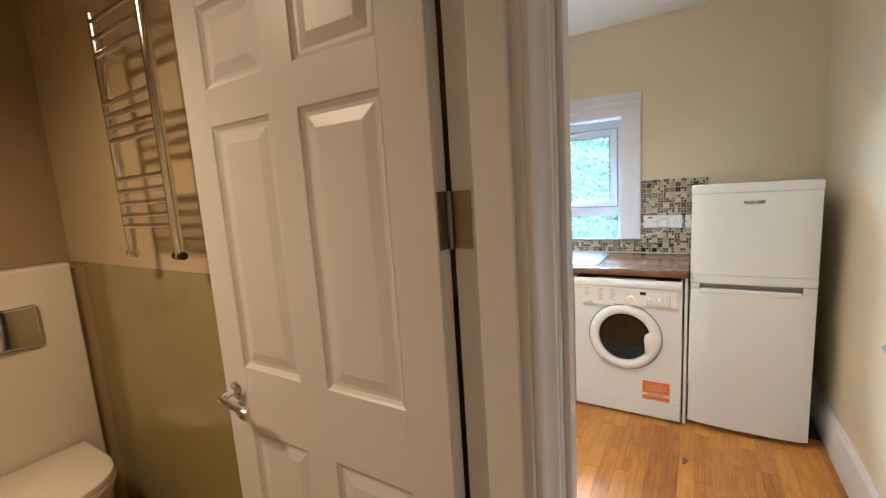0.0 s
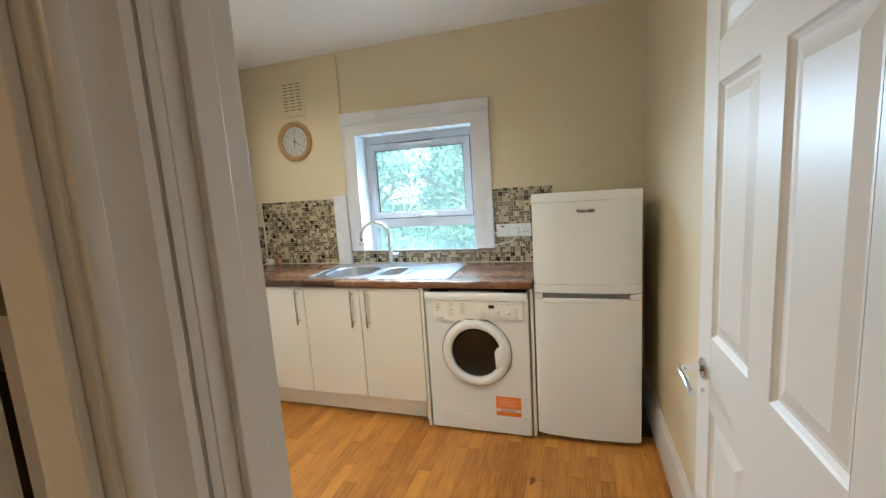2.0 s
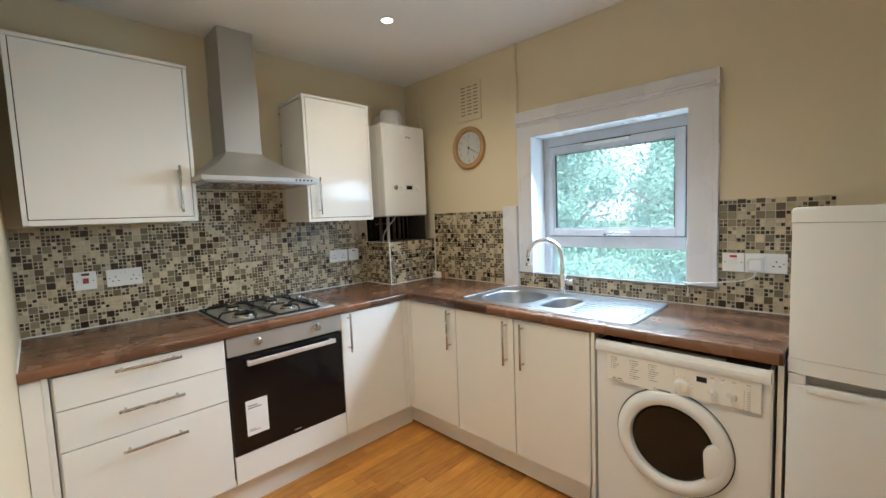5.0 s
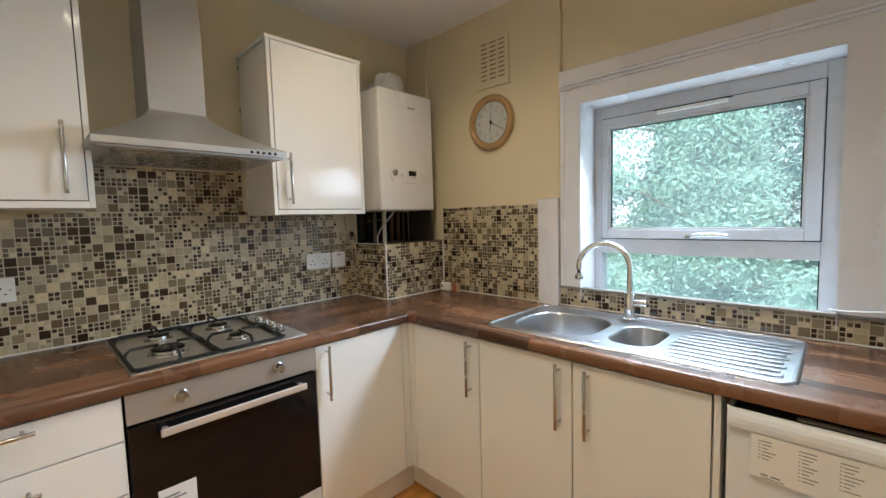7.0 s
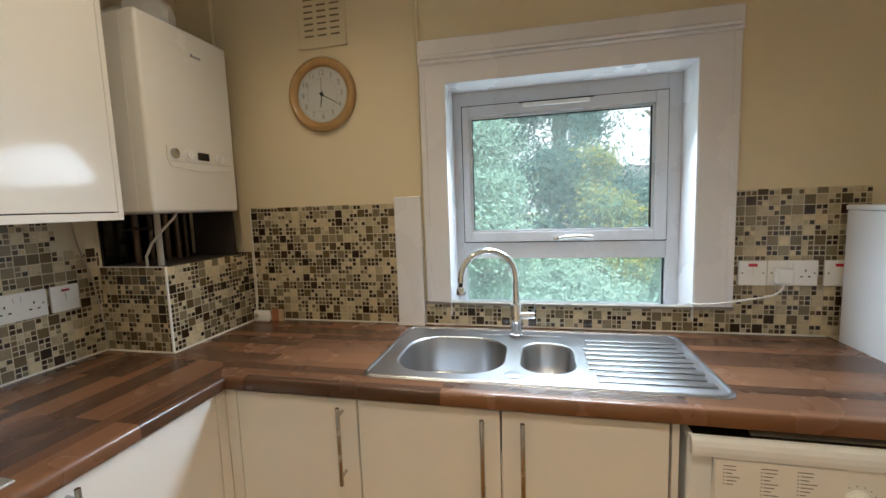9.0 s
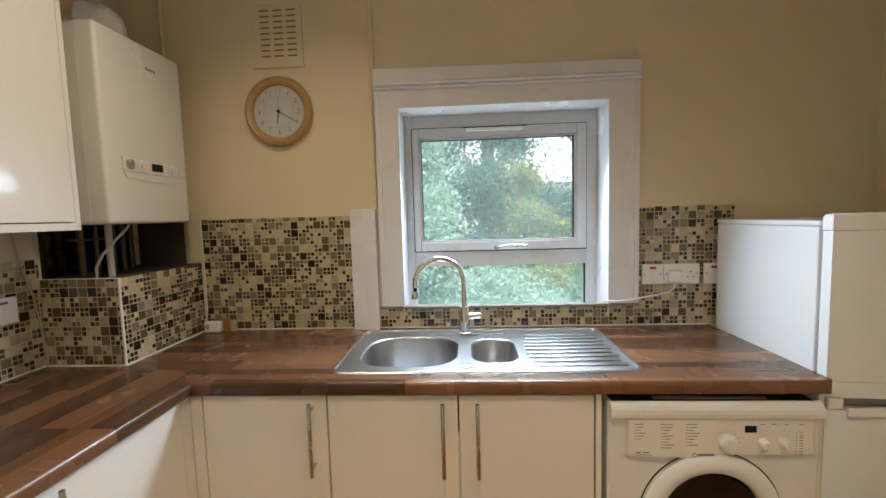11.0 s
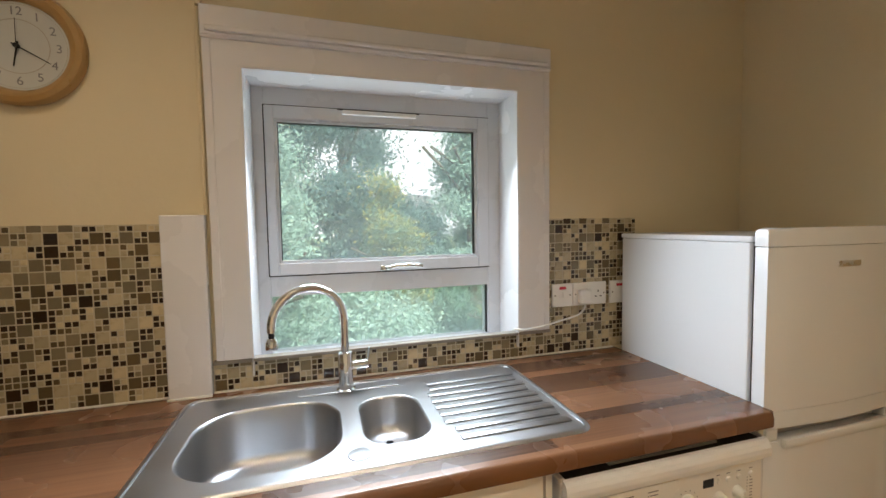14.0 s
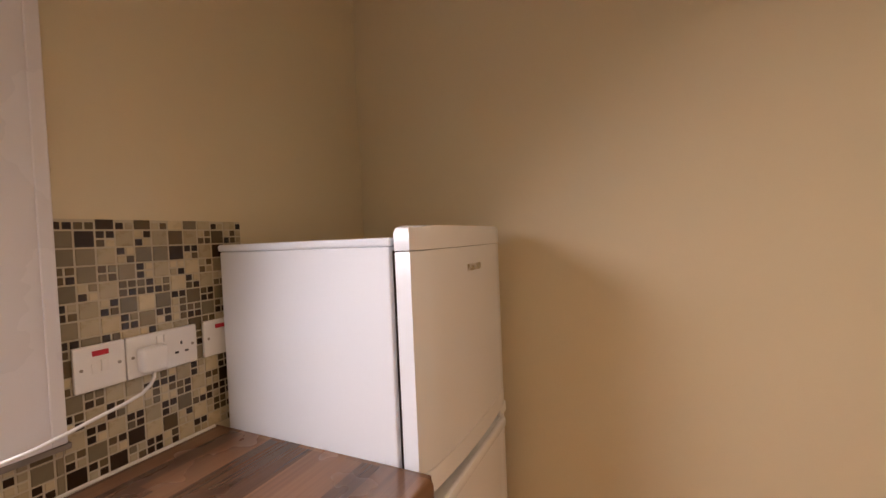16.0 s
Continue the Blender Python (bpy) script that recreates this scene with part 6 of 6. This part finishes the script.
# ---- outside ----
def outside():
    G = -2.6
    lawn = material("rough_grass", (0.17, 0.21, 0.07), 0.9, vary=0.35, scale=0.8, bump=1.0, bump_scale=12)
    bm = bmesh.new()
    bmesh.ops.create_grid(bm, x_segments=40, y_segments=40, size=200)
    for v in bm.verts:
        v.co.y += 203.5
        v.co.z = G + 0.15 * math.sin(v.co.x * 0.3) * math.cos(v.co.y * 0.23)
    solid("ground", bm, lawn, "rough green ground behind the house", "ground", "structure")
    bark = material("grey_brown_bark", (0.14, 0.11, 0.08), 0.9, vary=0.3, scale=12, bump=0.8, bump_scale=40)
    rnd = random.Random(21)
    greens = {
        "pale": material("pale_leaf", (0.26, 0.43, 0.34), 0.5, vary=0.45, scale=2.4),
        "mid": material("mid_leaf", (0.11, 0.23, 0.15), 0.5, vary=0.45, scale=2.0),
        "dark": material("dark_leaf", (0.045, 0.11, 0.10), 0.6, vary=0.3, scale=1.1),
        "yellow": material("yellowing_leaf", (0.36, 0.33, 0.05), 0.5, vary=0.25, scale=1.5),
    }
    for m in greens.values():
        m.node_tree.nodes["Principled BSDF"].inputs["Subsurface Weight"].default_value = 0.0

    def tree(x, y, base, top, spread, tone, n, leaf, label, mix=None):
        t = thing("tree", (x, y, base), label, "tree")
        h = top - base
        trunk = bmesh.new()
        limbs = []
        tube([(x, y, base - 0.1), (x + 0.05, y, base + h * 0.35), (x - 0.05, y + 0.05, base + h * 0.8)], 0.02 * h, 10, bm=trunk)
        for k in range(9):
            a = rnd.uniform(0, 6.283)
            z = base + h * rnd.uniform(0.25, 0.7)
            r = spread * rnd.uniform(0.5, 0.95)
            e = (x + r * math.cos(a), y + r * math.sin(a), z + h * rnd.uniform(0.08, 0.25))
            tube([(x, y, z), ((x + e[0]) / 2, (y + e[1]) / 2, (z + e[2]) / 2 + 0.1), e], 0.006 * h, 6, bm=trunk)
            limbs.append(e)
        part("trunk", trunk, bark, t, smooth=True)
        clumps = []
        for k in range(int(26 + spread * 8)):
            s = rnd.random() ** 0.8
            a = rnd.uniform(0, 6.283)
            rr = spread * (1 - 0.75 * s) * math.sqrt(rnd.random())
            if s < 0.2:
                rr *= 0.85
            clumps.append((x + rr * math.cos(a), y + rr * math.sin(a), base + h * (0.10 + 0.88 * s), spread * rnd.uniform(0.20, 0.38)))
        V, F, K = [], [], []
        for k in range(n):
            c = clumps[rnd.randrange(len(clumps))]
            d = Vector((rnd.gauss(0, 1), rnd.gauss(0, 1), rnd.gauss(0, 0.7))) * c[3] * rnd.uniform(0.25, 0.75)
            p = Vector(c[:3]) + d
            u = Vector((rnd.gauss(0, 1), rnd.gauss(0, 1), rnd.gauss(0, 1))).normalized()
            v = u.orthogonal().normalized()
            s = leaf * rnd.uniform(0.6, 1.3)
            q = len(V)
            V += [p - u * s, p + v * s * 0.42 + u * s * 0.1, p + u * s, p - v * s * 0.42 + u * s * 0.1]
            F.append((q, q + 1, q + 2, q + 3))
            K.append(1 if mix and (mix > 0.4 or c[2] < base + h * 0.62) and rnd.random() < mix else 0)
        me = bpy.data.meshes.new("crown")
        me.from_pydata([w - Vector((x, y, base)) for w in V], [], F)
        me.materials.append(greens[tone])
        me.materials.append(greens["yellow"])
        me.polygons.foreach_set("material_index", K)
        ob = new("crown", me)
        ob.parent = t
        tagged(ob, "")

    tree(-6.1, 10.8, G, 6.3, 3.0, "pale", 38000, 0.055, "broad pale green tree close behind the house")
    tree(-2.6, 12.5, G, 3.5, 2.0, "pale", 30000, 0.060, "pale silvery tree beside a darker one")
    tree(-0.3, 16.5, G, 8.8, 2.7, "dark", 52000, 0.10, "tall dark green tree behind paler ones")
    tree(-4.6, 21.0, G, 9.0, 3.4, "mid", 20000, 0.11, "tall green tree further down the garden")
    tree(3.6, 14.6, G, 5.4, 1.9, "pale", 36000, 0.075, "pale green tree beside a gap of sky")
    tree(0.6, 13.2, G, 2.9, 1.3, "mid", 18000, 0.055, "small tree with yellowing leaves", 0.45)
    tree(-10.5, 16.0, G, 7.2, 3.6, "mid", 20000, 0.10, "wide green tree at the garden edge")
    tree(9.5, 20.0, G, 7.0, 3.6, "mid", 18000, 0.11, "green tree far down the garden")
    tree(-0.3, 9.0, G, 0.35, 1.7, "pale", 16000, 0.050, "low leafy bush below the window")
    tree(-3.6, 8.6, G, 0.35, 1.6, "pale", 15000, 0.050, "low green bush with a few yellow leaves", 0.2)
    tree(3.0, 9.5, G, 0.8, 1.8, "mid", 15000, 0.055, "dense green bush at the garden side")
    tree(-7.0, 8.0, G, 0.9, 1.7, "mid", 13000, 0.055, "round green bush close to the house")
    for k, (x, y, tp) in enumerate(((-6.2, 13.0, -0.5), (-4.0, 14.2, -0.2), (-1.9, 12.2, -0.7), (0.2, 14.6, -0.3), (2.2, 12.6, -0.6), (4.6, 12.0, -0.2), (-0.9, 18.5, 0.4), (6.8, 13.5, 0.2))):
        tree(x, y, G, tp, 1.5, ("mid", "pale")[k % 2], 9000, 0.060, "low bushy shrub in rough grass", 0.15 if k % 3 == 0 else None)
    for k, (x, y, tp) in enumerate(((-16, 30, 8), (-8, 34, 8), (16, 38, 7), (25, 34, 8), (4, 44, 3.2), (9, 46, 3.0))):
        tree(x, y, G, tp, 5.2, "dark" if k % 2 else "mid", 14000, 0.19, "distant dark green tree")
    house = thing("neighbour_house", (11.5, 64, G), "distant brick house glimpsed between the trees", "house")
    brick = material("distant_red_brick", (0.42, 0.24, 0.18), 0.85, vary=0.2, scale=8)
    part("wall", box(8.0, 15.0, 60, 68, G, 4.0), brick, house)
    rf = bmesh.new()
    vs = [rf.verts.new(c) for c in ((7.7, 59.7, 4.0), (15.3, 59.7, 4.0), (15.3, 68.3, 4.0), (7.7, 68.3, 4.0), (7.7, 64, 6.0), (15.3, 64, 6.0))]
    for f in ((0, 1, 5, 4), (2, 3, 4, 5), (0, 4, 3), (1, 2, 5), (0, 3, 2, 1)):
        rf.faces.new([vs[i] for i in f])
    part("roof", rf, material("slate_roof", (0.20, 0.19, 0.19), 0.7, vary=0.2), house)
    for x in (9.5, 12.2):
        w = part("window", box(x, x + 1.1, 59.94, 59.99, 2.3, 3.4), BLACK, house)
        part("frame", box(x - 0.06, x + 1.16, 59.95, 59.985, 3.4, 3.48), UPVC, w)
    # bright overcast sky beyond the trees
    m = bpy.data.materials.new("overcast_sky")
    m.use_nodes = True
    nt = m.node_tree
    nt.nodes.remove(nt.nodes["Principled BSDF"])
    em = nt.nodes.new("ShaderNodeEmission")
    em.inputs["Color"].default_value, em.inputs["Strength"].default_value = (0.90, 0.96, 1.0, 1), 1.1
    nt.links.new(em.outputs[0], nt.nodes["Material Output"].inputs["Surface"])
    bm = bmesh.new()
    cols = [[bm.verts.new((160 * math.sin(radians(a)), 150 * math.cos(radians(a)), z)) for z in (G - 4, 130)] for a in range(-80, 81, 10)]
    for a, b in zip(cols, cols[1:]):
        bm.faces.new((a[0], b[0], b[1], a[1]))
    solid("backdrop", bm, m, "plain bright overcast sky", "sky", "structure")


def floor_mark():
    bm = bmesh.new()
    rnd = random.Random(9)
    for cx, cy, rr in MARKS:
        ring = [bm.verts.new((cx + rr * rnd.uniform(0.6, 1.1) * math.cos(a), cy + 1.9 * rr * rnd.uniform(0.7, 1.1) * math.sin(a), 0.0006)) for a in [2 * math.pi * k / 14 for k in range(14)]]
        bm.faces.new(ring)
    solid("floor_mark", bm, material("dark_knot", (0.16, 0.065, 0.02), 0.45, vary=0.3, scale=60), "dark knots in the oak floor", "floor", "structure")


def floor_planks():
    base = tagged(new("floor"), "orange oak strip flooring with staggered boards", "floor", kind="structure")
    rnd = random.Random(4)
    w, shared = 0.0685, {}
    x = WX + 0.50
    while x < EX - 0.002:
        y = -1.6 + rnd.uniform(-0.7, 0)
        x1 = min(x + w, EX - 0.001)
        while y < 2.62:
            ln = rnd.choice((0.42, 0.55, 0.7, 0.85))
            y0, y1 = max(y, -1.6), min(y + ln, 2.62)
            y += ln
            inside = x > -0.30 or y1 > SY
            if not inside or y1 - y0 < 0.02:
                continue
            if x < -0.31:
                y0 = max(y0, SY + 0.001)
            key = (round(x1 - x, 4), round(y1 - y0, 3))
            if key not in shared:
                a, b = key[0] / 2 - 0.0004, key[1] / 2 - 0.0004
                c = 0.0009
                vs = [(sx * a, sy * b, -0.0125) for sx, sy in ((-1, -1), (1, -1), (1, 1), (-1, 1))] + [(sx * a, sy * b, -c) for sx, sy in ((-1, -1), (1, -1), (1, 1), (-1, 1))] + [(sx * (a - c), sy * (b - c), 0) for sx, sy in ((-1, -1), (1, -1), (1, 1), (-1, 1))]
                fs = [(8, 9, 10, 11)] + [(k + d, (k + 1) % 4 + d, (k + 1) % 4 + d + 4, k + d + 4) for d in (0, 4) for k in range(4)]
                me = bpy.data.meshes.new("floor_plank")
                me.from_pydata(vs, [], fs)
                me.materials.append(OAK)
                shared[key] = me
            ob = new("floor_plank", shared[key])
            ob.location = ((x + x1) / 2, (y0 + y1) / 2, rnd.uniform(-0.0002, 0.0002))
            ob.parent = base
        x += w


room()
doorway_trim()
panel_door("kitchen_door", (0.470, 0.745, 0), 90, "white gloss six-panel door standing open against the wall", False)
panel_door("bathroom_door", (-0.4265, 0.5315, 0), 180.5, "white gloss six-panel door standing open into the bathroom", True)
window()
backsplashes()
base_units()
worktop()
wall_unit("wall_cabinet", 0.792, 1.412, 1.418, 2.155, 1.342, "tall white gloss wall cabinet with a closed door")
wall_unit("wall_cabinet", 2.004, 2.472, 1.388, 2.130, 2.074, "narrow white gloss wall cabinet beside the boiler")
hood()
hob()
oven()
sink()
fridge()
washing_machine()
boiler()
clock_and_vent()
pipes()
sockets()
downlights()
bathroom()
outside()
MARKS = [(-0.083, 2.14, 0.015), (-0.09, 2.115, 0.008), (0.31, 1.42, 0.008), (-0.62, 1.75, 0.008)]
floor_mark()
floor_planks()
lay_mosaics()
